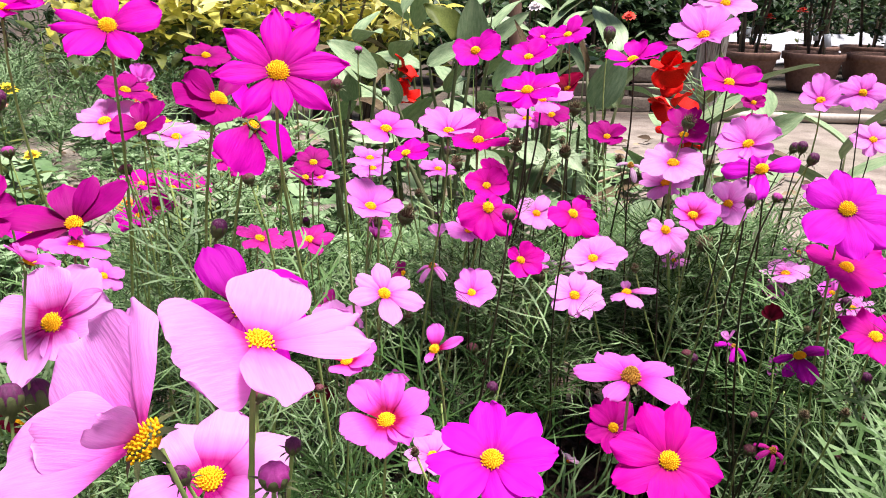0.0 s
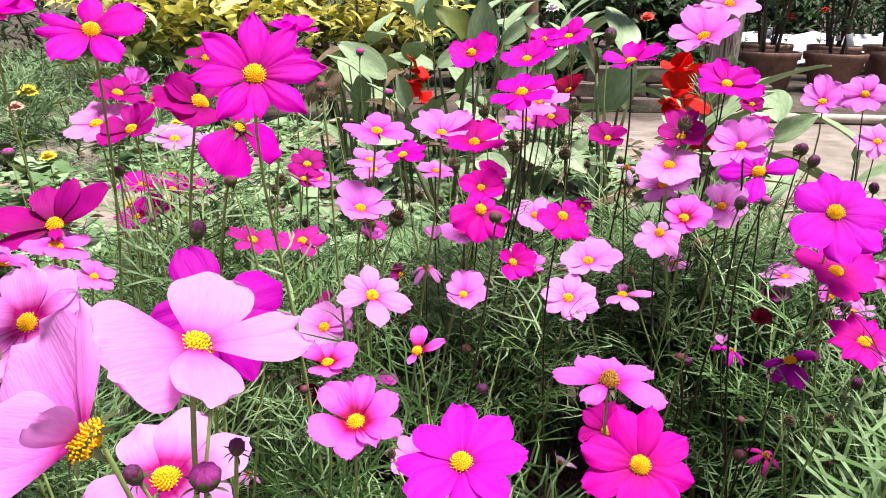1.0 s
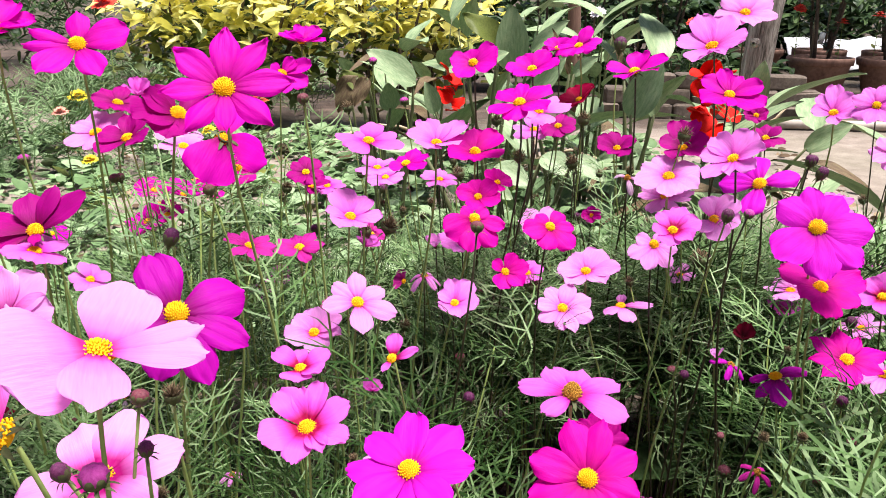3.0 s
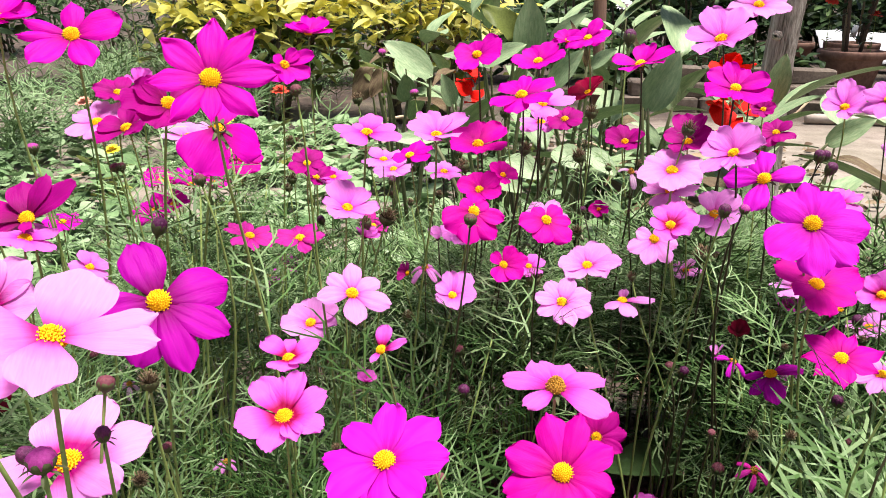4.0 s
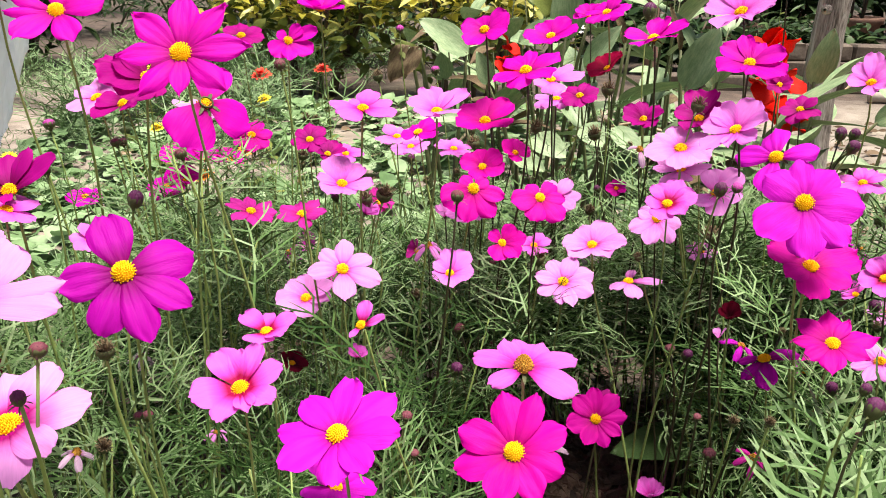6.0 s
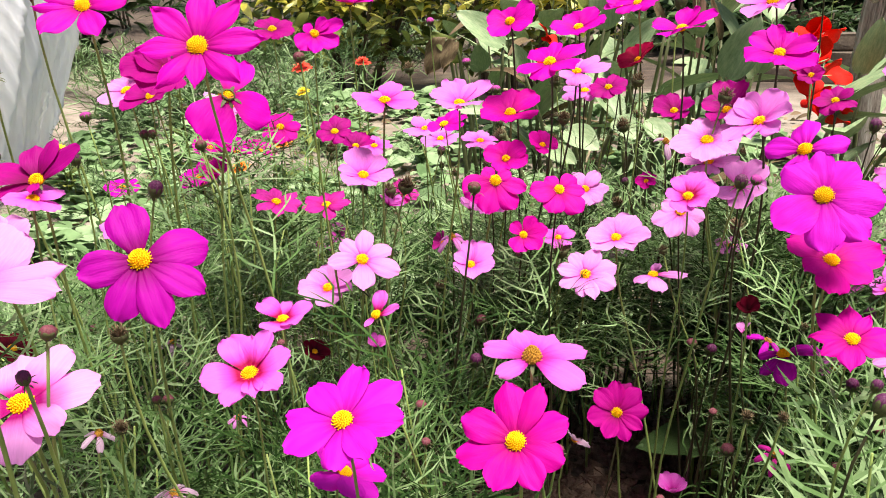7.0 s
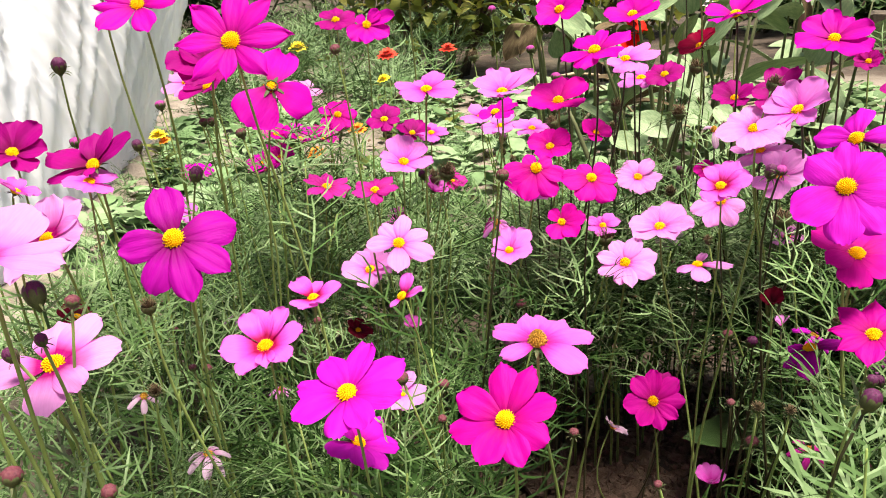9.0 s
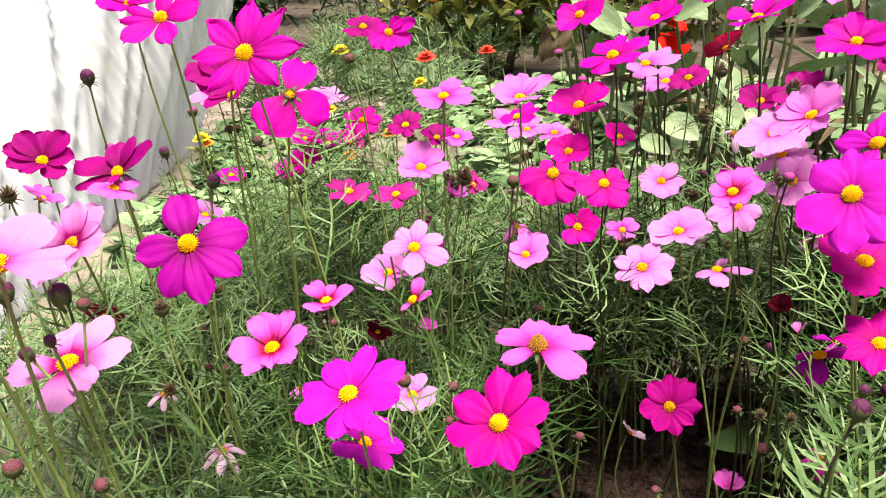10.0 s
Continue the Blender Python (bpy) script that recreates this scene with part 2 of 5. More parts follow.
def sheet_material():
    """Milky, crumpled polythene."""
    m, n, l, p = material("milky_polythene")
    nt = m.node_tree
    f = noise_node(nt, 4.0, 6, "Object", (2.2, 2.2, 0.6))
    col = ramp(nt, f, [(0.3, (0.86, 0.87, 0.93)), (0.7, (0.93, 0.93, 0.96))])
    l.new(col, p.inputs["Base Color"])
    p.inputs["Roughness"].default_value = 0.22
    p.inputs["Specular IOR Level"].default_value = 0.6
    bump(nt, p, f, 0.25, 0.02)
    tr, clear, s1, s2 = (n.new("ShaderNodeBsdfTranslucent"), n.new("ShaderNodeBsdfTransparent"), n.new("ShaderNodeMixShader"), n.new("ShaderNodeMixShader"))
    l.new(col, tr.inputs[0])
    s1.inputs[0].default_value = 0.58
    l.new(p.outputs[0], s1.inputs[1])
    l.new(tr.outputs[0], s1.inputs[2])
    l.new(ramp(nt, f, [(0.35, (0.10, 0.10, 0.10)), (0.75, (0.36, 0.36, 0.36))]), s2.inputs[0])
    l.new(s1.outputs[0], s2.inputs[1])
    l.new(clear.outputs[0], s2.inputs[2])
    l.new(s2.outputs[0], n["Material Output"].inputs[0])
    return m


# ---- mesh helpers ----
def mesh_of(name, verts, tris, mat=None, smooth=True):
    me = bpy.data.meshes.new(name)
    v, t = np.asarray(verts, np.float32), np.asarray(tris, np.int32)
    me.vertices.add(len(v))
    me.vertices.foreach_set("co", v.ravel())
    me.loops.add(t.size)
    me.loops.foreach_set("vertex_index", t.ravel())
    me.polygons.add(len(t))
    me.polygons.foreach_set("loop_start", np.arange(0, t.size, 3, dtype=np.int32))
    me.polygons.foreach_set("use_smooth", np.full(len(t), smooth))
    me.update(calc_edges=True)
    if mat:
        me.materials.append(mat)
    return me


def child(name, me, parent, m=None, mat=None, label=""):
    ob = new(name, me)
    ob.parent = parent
    if m is not None:
        ob.matrix_basis = m
    if mat:
        if not me.materials:
            me.materials.append(None)
        ob.material_slots[0].link = "OBJECT"
        ob.material_slots[0].material = mat
    if label:
        ob["label"] = label
    return ob


class Heap:
    """Many small shapes gathered into one mesh."""

    def __init__(self):
        self.v, self.t, self.n = [], [], 0

    def add(self, shape, m=None):
        v, t = shape
        if m is not None:
            a = np.array(m)
            v = v @ a[:3, :3].T + a[:3, 3]
        self.v.append(v)
        self.t.append(t + self.n)
        self.n += len(v)
        return self

    def shape(self):
        return np.concatenate(self.v), np.concatenate(self.t)

    def mesh(self, name, mat=None, smooth=True):
        return mesh_of(name, *self.shape(), mat, smooth)


def tube(points, radii, sides=5):
    """A tapered tube along a line of points."""
    pts = [Vector(p) for p in points]
    v, t = [], []
    for i, p in enumerate(pts):
        d = (pts[min(i + 1, len(pts) - 1)] - pts[max(i - 1, 0)]).normalized()
        a = d.orthogonal().normalized() if abs(d.z) < 0.1 else d.cross(Vector((0, 1, 0.02))).normalized()
        b = d.cross(a)
        for k in range(sides):
            w = 2 * math.pi * k / sides
            v.append(p + (a * math.cos(w) + b * math.sin(w)) * radii[i])
    for i in range(len(pts) - 1):
        for k in range(sides):
            j, q = i * sides + k, i * sides + (k + 1) % sides
            t += [(j, q, q + sides), (j, q + sides, j + sides)]
    n = len(v)
    v += [pts[0], pts[-1]]
    for k in range(sides):
        e = (len(pts) - 1) * sides
        t += [(n, (k + 1) % sides, k), (n + 1, e + k, e + (k + 1) % sides)]
    return np.array([tuple(q) for q in v]), np.array(t)


def lathe(profile, sides=24, wobble=0.0):
    """A turned body from (radius, height) pairs."""
    v, t = [], []
    for r, z in profile:
        for k in range(sides):
            w = 2 * math.pi * k / sides
            q = r * (1 + wobble * math.sin(3 * w + 9 * z))
            v.append((q * math.cos(w), q * math.sin(w), z))
    for i in range(len(profile) - 1):
        for k in range(sides):
            j, q = i * sides + k, i * sides + (k + 1) % sides
            t += [(j, q, q + sides), (j, q + sides, j + sides)]
    return np.array(v), np.array(t)


def blade(length, width, curl=0.3, fold=0.25, nu=7, nv=4, wave=0.0, tip=1.0, seed=0):
    """A broad leaf along +x with a folded midrib; curl bends it down."""
    v, t = [], []
    for i in range(nu + 1):
        u = i / nu
        w = width * 0.5 * (math.sin(math.pi * min(1, u ** 0.8)) ** 0.75 * tip + (1 - tip) * (u * (1 - u) * 4) ** 0.5) + width * 0.03 * (1 - u)
        for j in range(nv + 1):
            s = 2 * j / nv - 1
            z = -curl * length * u * u + fold * w * abs(s) + wave * width * math.sin(9 * u + 3 * s + seed) * abs(s)
            v.append((length * (u - 0.15 * curl * u * u), w * s, z))
    for i in range(nu):
        for j in range(nv):
            a = i * (nv + 1) + j
            t += [(a, a + nv + 1, a + nv + 2), (a, a + nv + 2, a + 1)]
    return np.array(v), np.array(t)


def strip(p0, p1, p2, r):
    """A slim three-edged leaflet through three points, ending in a tip."""
    p = np.array([p0, p1, p2], float)
    d = p[2] - p[0]
    d /= np.linalg.norm(d) + 1e-9
    a = np.cross(d, (0.11, 0.08, 0.99))
    a /= np.linalg.norm(a) + 1e-9
    b = np.cross(d, a)
    ring = [a, -a, 0.45 * b]
    at = [(1 - u) ** 2 * p[0] + 2 * u * (1 - u) * (2 * p[1] - 0.5 * (p[0] + p[2])) + u * u * p[2] for u in (0.0, 0.38, 0.74)]
    v = [c + q * r * s for c, s in zip(at, (0.75, 1.0, 0.78)) for q in ring] + [p[2]]
    t = []
    for i in (0, 3):
        for k in range(3):
            t += [(i + k, i + (k + 1) % 3, i + 3 + (k + 1) % 3), (i + k, i + 3 + (k + 1) % 3, i + 3 + k)]
    t += [(6 + k, 6 + (k + 1) % 3, 9) for k in range(3)]
    return np.array(v), np.array(t)


def feather_leaf(seed, r=0.0108, pairs=5):
    """A finely cut leaf of unit length along +x: a long midrib, opposite forked thread-like lobes in open Vs."""
    g, h = random.Random(seed), Heap()
    droop, sway = g.uniform(0.10, 0.50), g.uniform(-0.12, 0.12)

    def mid(u):
        return np.array((u, sway * math.sin(2.4 * u), 0.22 * u - droop * u * u))

    us = [0, 0.34, 0.67, 1.0]
    for a, b in zip(us, us[1:]):
        h.add(strip(mid(a), mid((a + b) / 2), mid(b + 0.04), r * (1.2 if b < 1 else 0.95)))
    for i in range(pairs):
        u = 0.22 + 0.60 * i / (pairs - 1)
        for side in (-1, 1):
            ln, an = (0.68 - 0.40 * u) * g.uniform(0.75, 1.25), radians(g.uniform(34, 58))
            lift = g.uniform(-0.05, 0.32)
            d = np.array((math.cos(an), side * math.sin(an), lift))
            p = mid(u + g.uniform(-0.02, 0.02))
            e = p + d * ln + (0.12 * ln, -side * 0.06 * ln, -g.uniform(0.1, 0.4) * ln)
            bow = np.array((-0.09 * ln, side * 0.13 * ln, 0.13 * ln))
            h.add(strip(p, (p + e) / 2 + bow, e, r))
            for s2, w in ((1, 0.34), (-1, 0.52)):
                if g.random() < 0.95 - 0.75 * u:
                    an2 = an + s2 * radians(g.uniform(28, 44))
                    d2 = np.array((math.cos(an2), side * math.sin(an2), lift * 0.5 - 0.05))
                    q = p + (e - p) * w + bow * 0.9
                    h.add(strip(q, q + d2 * ln * 0.25 + (0, 0, 0.015), q + d2 * ln * 0.5 + (0.02, 0, -0.02), r * 0.85))
    return h.shape()


FEATHERS = [feather_leaf(s, pairs=3 + s % 3) for s in range(14)]
BROAD_FEATHERS = [feather_leaf(s, 0.0145, 4) for s in range(40, 46)]
COARSE_FEATHERS = [feather_leaf(s, 0.0115, 3) for s in range(60, 66)]


def spin(x, y, z, length, az, elev, roll=0.0):
    """A pose with +x turned to az and raised by elev, scaled to length."""
    return Matrix.Translation((x, y, z)) @ Matrix.Rotation(az, 4, "Z") @ Matrix.Rotation(-elev, 4, "Y") @ Matrix.Rotation(roll, 4, "X") @ Matrix.Diagonal((length, length, length, 1))


# ---- ground ----
def ground():
    xs = np.unique(np.concatenate([np.linspace(-60, -4, 12), np.linspace(-4, -1, 20), np.linspace(-1, 1.6, 90), np.linspace(1.6, 5, 20), np.linspace(5, 60, 12)]))
    ys = np.unique(np.concatenate([np.linspace(-60, -2, 10), np.linspace(-2, 0, 10), np.linspace(0, 2.2, 80), np.linspace(2.2, 8, 40), np.linspace(8, 80, 14)]))
    v = []
    for y in ys:
        for x in xs:
            near = max(0.0, 1 - math.hypot(x - 0.1, y - 0.8) / 6)
            v.append((x, y, near * (0.018 * noise.noise((x * 5, y * 5, 0)) + 0.03 * noise.noise((x * 1.3, y * 1.3, 4))) - 0.005))
    nx, t = len(xs), []
    for j in range(len(ys) - 1):
        for i in range(nx - 1):
            a = j * nx + i
            t += [(a, a + 1, a + nx + 1), (a, a + nx + 1, a + nx)]
    ob = new("ground", mesh_of("ground", v, t, ground_material()))
    tagged(ob, "dark garden soil giving way to pale dusty sand", "ground", kind="structure")


ground()


# ---- background: posts, pots, shrubs, cannas, polythene ----
def empty(name, x, y, z=0.0, rz=0.0):
    ob = new(name)
    ob.empty_display_size = 0.05
    ob.matrix_basis = pose(x, y, z, 0, 0, rz)
    return ob


def post(x, y, height, r, mat, label, lean=0.0):
    g = random.Random(int(x * 1000))
    h = Heap()
    n, sides = 14, 14
    pts = [(lean * height * i / n + 0.006 * math.sin(i * 0.9), 0.004 * math.cos(i * 1.3), height * i / n - 0.02) for i in range(n + 1)]
    v, t = tube(pts, [r * (1 + 0.08 * math.sin(i * 1.7)) for i in range(n + 1)], sides)
    v[:, :2] *= 1 + 0.05 * np.sin(np.arange(len(v)) * 2.4)[:, None]
    h.add((v, t))
    ob = new("wooden_post", h.mesh("wooden_post", mat))
    ob.matrix_basis = pose(x, y, 0)
    tagged(ob, label, "post")
    for k in range(3):
        a, zz = g.uniform(3.6, 5.6), height * (0.2 + 0.25 * k)
        child("knot", lathe_mesh("knot", [(0.0, 0.006), (0.008, 0.005), (0.013, 0.0), (0.012, -0.006)], 8), ob, Matrix.Translation((r * math.cos(a) * 0.98 + lean * zz, r * math.sin(a) * 0.98, zz)) @ Vector((math.cos(a), math.sin(a), 0)).to_track_quat("Z", "Y").to_matrix().to_4x4(), mat)
    return ob


def lathe_mesh(name, profile, sides=24, mat=None, wobble=0.0):
    return mesh_of(name, *lathe(profile, sides, wobble), mat)


post(0.70, 1.98, 1.25, 0.036, old_wood, "grey weathered wooden post standing among cannas", 0.004)
post(0.52, 4.75, 1.6, 0.036, brown_wood, "brown wooden post behind the canna plants", -0.02)


def leaf_cloud(h, centre, size, count, leaf, lo, hi, g, shell=0.5):
    """Leaves scattered in a lumpy oval crown."""
    for _ in range(count):
        d = Vector((g.gauss(0, 1), g.gauss(0, 1), g.gauss(0, 1))).normalized()
        q = (shell + (1 - shell) * g.random()) * (1 + 0.28 * noise.noise((d * 2.1 + Vector(centre))))
        p = Vector(centre) + Vector((d.x * size[0], d.y * size[1], d.z * size[2])) * q
        h.add(leaf[g.randrange(len(leaf))], spin(p.x, p.y, max(p.z, 0.03), g.uniform(lo, hi), g.uniform(0, 6.28), g.uniform(-0.6, 0.7), g.uniform(-0.7, 0.7)))


OVATE = [blade(1, 0.42, c, 0.2, 4, 2) for c in (0.1, 0.25, 0.4)]
ROUND = [blade(1, 0.72, c, 0.15, 5, 4, 0.05) for c in (0.1, 0.3)]
SLIM = [blade(1, 0.16, c, 0.3, 4, 2) for c in (0.2, 0.4)]


def shrub(name, label, x, y, size, height, count, mats, leaf, lo, hi, seed, stems=9, low=0.1):
    """A many-stemmed shrub; the crown's leaves in one or two tones."""
    g = random.Random(seed)
    root = empty(name, x, y)
    for k in range(stems):
        a, q = g.uniform(0, 6.28), g.uniform(0.2, 0.85)
        top = Vector((size[0] * q * math.cos(a), size[1] * q * math.sin(a), height * g.uniform(0.6, 0.95)))
        b = Vector((0.22 * size[0] * math.cos(a), 0.22 * size[1] * math.sin(a), -0.02))
        pts = [b.lerp(top, i / 6) + Vector((g.gauss(0, 0.012), g.gauss(0, 0.012), 0.03 * math.sin(i))) for i in range(7)]
        child("stem", mesh_of("stem", *tube(pts, [0.013 - 0.0014 * i for i in range(7)], 6), bark_mat), root)
    share = 1.0 / len(mats)
    for k, (mt, zlo, zhi) in enumerate(mats):
        h = Heap()
        leaf_cloud(h, (0, 0, height * (zlo + zhi) / 2), (size[0], size[1], height * (zhi - zlo) / 2), int(count * share), leaf, lo, hi, g, 0.35)
        child("foliage", h.mesh("foliage", mt), root)["kind"] = "stuff"
    return tagged(root, label, "shrub")


shrub("yellow_shrub", "golden-leaved shrub with dark bare stems below", -1.25, 3.95, (0.62, 0.42), 1.0, 1300, [(yellow_leaf, 0.30, 0.95), (yellow_leaf, 0.34, 0.80), (olive_leaf, 0.10, 0.60)], OVATE, 0.06, 0.12, 3, 10)
shrub("yellow_shrub", "golden-leaved shrub with dark bare stems below", -0.42, 4.0, (0.55, 0.4), 1.0, 1100, [(yellow_leaf, 0.30, 0.95), (yellow_leaf, 0.34, 0.80), (olive_leaf, 0.10, 0.60)], OVATE, 0.06, 0.12, 4, 11)
# the last seven are added as dark fill behind and beside the pots
for i, (x, y, w, hgt, n) in enumerate([(-2.5, 5.2, 0.8, 0.9, 900), (-3.6, 4.8, 0.8, 0.9, 900), (-1.6, 5.4, 0.8, 0.8, 800), (-0.6, 5.6, 0.8, 0.75, 800), (0.2, 5.9, 0.7, 0.5, 600),
                                       (-2.2, 7.5, 1.1, 1.0, 1000), (-4.5, 7.0, 1.2, 1.2, 1000), (-0.2, 8.4, 1.1, 0.8, 1000), (1.5, 9.6, 1.3, 0.7, 1000), (3.6, 9.4, 1.3, 1.0, 1000), (5.6, 8.6, 1.3, 1.2, 1000), (7.2, 8.0, 1.2, 1.2, 800), (2.6, 12.5, 2.6, 1.6, 1200), (-2.0, 12.5, 3.0, 1.7, 1200), (-7, 10, 2.4, 1.8, 1000), (7, 12, 2.6, 1.8, 1000), (1.9, 7.9, 0.7, 0.7, 800), (3.0, 8.1, 0.8, 0.8, 800), (4.1, 7.7, 0.8, 0.8, 800), (5.1, 7.0, 0.8, 0.9, 800), (0.75, 5.3, 0.4, 0.34, 500), (1.35, 5.5, 0.4, 0.36, 500), (1.75, 5.6, 0.3, 0.3, 350)]):
    shrub("green_shrub", "dense dark green leafy shrub", x, y, (w, w * 0.6), hgt, n, [(dark_leaf, 0.1, 1.0)], OVATE if i % 3 else SLIM, 0.07 if y < 7 else 0.12, 0.15 if y < 7 else 0.2, 20 + i, 5)


SMALL_PETAL = mesh_of("petal", *blade(1, 0.55, 0.15, 0.1, 4, 2))


def small_bloom(name, label, x, y, z, r, mat, seed, layers=3):
    """A double garden flower on its own leafy stem."""
    g = random.Random(seed)
    root = empty(name, x, y)
    head = Matrix.Translation((0, 0, z)) @ Matrix.Rotation(g.uniform(0.1, 0.5), 4, (1, g.uniform(-0.6, 0.6), 0))
    for k in range(layers):
        n = 11 - 2 * k
        for i in range(n):
            child("petal", SMALL_PETAL, root, head @ Matrix.Translation((0, 0, 0.12 * r * k)) @ spin(0, 0, 0, r * (1 - 0.22 * k), 6.283 * (i + 0.5 * k) / n + g.uniform(-0.1, 0.1), 0.15 + 0.35 * k), mat)
    child("stem", mesh_of("stem", *tube([(g.uniform(-0.02, 0.02), 0, -0.01), (0.006, 0.004, z * 0.5), (0, 0, z)], [0.0025, 0.002, 0.0016], 5), stem_mat), root)
    h = Heap()
    for i in range(14):
        h.add(OVATE[i % 3], spin(0, 0, z * g.uniform(0.15, 0.8), g.uniform(0.035, 0.07), g.uniform(0, 6.28), g.uniform(0, 0.7)))
    child("leaves", h.mesh("leaves", olive_leaf), root)
    return tagged(root, label, "flower", "garden flowers behind the bed")


bloom_y = rough_material("yellow_bloom", [(0.3, (0.75, 0.50, 0.01)), (0.7, (0.86, 0.68, 0.03))], 30.0, 0.6, 0.3)
bloom_o = rough_material("orange_bloom", [(0.3, (0.70, 0.16, 0.01)), (0.7, (0.85, 0.30, 0.02))], 30.0, 0.6, 0.3)
bloom_r = rough_material("scarlet_bloom", [(0.3, (0.62, 0.02, 0.012)), (0.7, (0.80, 0.07, 0.03))], 30.0, 0.6, 0.3)
bloom_s = rough_material("salmon_bloom", [(0.3, (0.60, 0.2, 0.14)), (0.7, (0.72, 0.36, 0.26))], 30.0, 0.6, 0.3)
bloom_w = rough_material("white_rose_bloom", [(0.3, (0.74, 0.6, 0.6)), (0.7, (0.85, 0.8, 0.78))], 30.0, 0.6, 0.3)
small_bloom("marigold", "flat yellow marigold on a thin stem", -1.69, 3.26, 0.222, 0.048, bloom_y, 40)
small_bloom("marigold", "flat yellow marigold on a thin stem", -1.06, 2.12, 0.201, 0.026, bloom_y, 41)
small_bloom("marigold", "small yellow marigold among green leaves", -0.61, 1.85, 0.342, 0.020, bloom_y, 42)
small_bloom("zinnia", "scarlet zinnia on a short stem", -0.71, 2.60, 0.315, 0.034, bloom_r, 43)
small_bloom("zinnia", "scarlet zinnia on a short stem", -0.82, 2.34, 0.330, 0.036, bloom_r, 44)
small_bloom("zinnia", "orange zinnia low among seedlings", -0.48, 1.43, 0.313, 0.022, bloom_o, 47)
small_bloom("zinnia", "orange zinnia low among seedlings", -0.50, 1.29, 0.299, 0.020, bloom_o, 48)
small_bloom("marigold", "yellow and orange marigold beside the polythene", -1.29, 1.78, 0.179, 0.030, bloom_y, 49)
small_bloom("marigold", "orange marigold beside the polythene", -1.27, 1.78, 0.166, 0.020, bloom_o, 50)
small_bloom("zinnia", "faded salmon zinnia on a short stem", -1.14, 2.14, 0.331, 0.026, bloom_s, 51)
small_bloom("rose", "pale rose bloom on a far bush", 0.72, 5.46, 0.544, 0.060, bloom_w, 52)
small_bloom("rose", "pale rose bloom low behind the flowers", 0.13, 2.25, 0.489, 0.030, bloom_w, 53)
small_bloom("red_bloom", "red bloom on a far bush", 1.29, 5.24, 0.499, 0.050, bloom_r, 54)
small_bloom("red_bloom", "red bloom on a far potted plant", 2.40, 5.74, 0.498, 0.050, bloom_r, 55)
small_bloom("red_bloom", "red bloom on a far potted plant", 2.11, 5.75, 0.582, 0.050, bloom_r, 56)
small_bloom("red_bloom", "red bloom on a far potted plant", 2.74, 5.98, 0.540, 0.050, bloom_r, 57)
small_bloom("red_bloom", "red bloom on a far bush", -1.53, 3.26, 0.600, 0.060, bloom_r, 58)


# ---- terracotta pots in rows, with staked young plants ----
def pot(x, y, r, hgt, seed, tag=False):
    g = random.Random(seed)
    root = empty("potted_plant", x, y, 0.0, g.uniform(0, 360))
    prof = [(0.0, 0.0), (r * 0.66, 0.0), (r * 0.70, 0.01), (r * 0.92, hgt * 0.80), (r * 0.93, hgt * 0.81), (r * 1.0, hgt * 0.82), (r * 1.02, hgt * 0.97), (r * 1.0, hgt), (r * 0.93, hgt), (r * 0.91, hgt * 0.9), (r * 0.88, hgt * 0.86)]
    body = child("pot", lathe_mesh("pot", prof, 28, terracotta, 0.006), root, label="weathered terracotta pot with a thick rim")
    child("soil", lathe_mesh("soil", [(r * 0.9, hgt * 0.87), (r * 0.5, hgt * 0.9), (0.001, hgt * 0.91)], 20, potting), body)
    z0 = hgt * 0.88
    for k in range(g.choice((2, 3))):
        a = g.uniform(0, 6.28)
        pts = [(0.05 * math.cos(a) * (1 + i * 0.5) + g.gauss(0, 0.008), 0.05 * math.sin(a) * (1 + i * 0.5), z0 + 0.18 * i) for i in range(6)]
        child("trunk", mesh_of("trunk", *tube(pts, [0.013 - 0.0012 * i for i in range(6)], 6), bark_mat), root)
    a = g.uniform(0, 6.28)
    child("stake", mesh_of("stake", *tube([(0.06 * math.cos(a), 0.06 * math.sin(a), z0 - 0.03), (0.08 * math.cos(a), 0.08 * math.sin(a), z0 + 1.1)], [0.009, 0.008], 6), cane_mat), root)
    h = Heap()
    leaf_cloud(h, (0, 0, z0 + 0.75), (0.30, 0.30, 0.45), 260, OVATE, 0.07, 0.13, g, 0.3)
    leaf_cloud(h, (0, 0, z0 + 0.2), (0.16, 0.16, 0.16), 30, OVATE, 0.04, 0.09, g, 0.3)
    child("foliage", h.mesh("foliage", dark_leaf), root)["kind"] = "stuff"
    if tag:
        card = Heap().add((np.array([(-0.022, 0, -0.045), (0.022, 0, -0.045), (0.022, 0, 0.045), (-0.022, 0, 0.045), (-0.022, 0.002, -0.045), (0.022, 0.002, -0.045), (0.022, 0.002, 0.045), (-0.022, 0.002, 0.045)]),
                           np.array([(0, 1, 2), (0, 2, 3), (5, 4, 7), (5, 7, 6), (4, 0, 3), (4, 3, 7), (1, 5, 6), (1, 6, 2), (3, 2, 6), (3, 6, 7), (4, 5, 1), (4, 1, 0)])))
        m = Matrix.Rotation(-root.matrix_basis.to_euler().z, 4, "Z") @ pose(g.uniform(-0.06, 0.08), -0.1, z0 + 0.12, 0, g.uniform(-15, 15), g.uniform(-30, 10))
        child("tag", card.mesh("tag", tag_mat), root, m, label="white plastic plant tag")
    return tagged(root, "young staked plant in a weathered terracotta pot", "potted plant", "potted plants in a row")


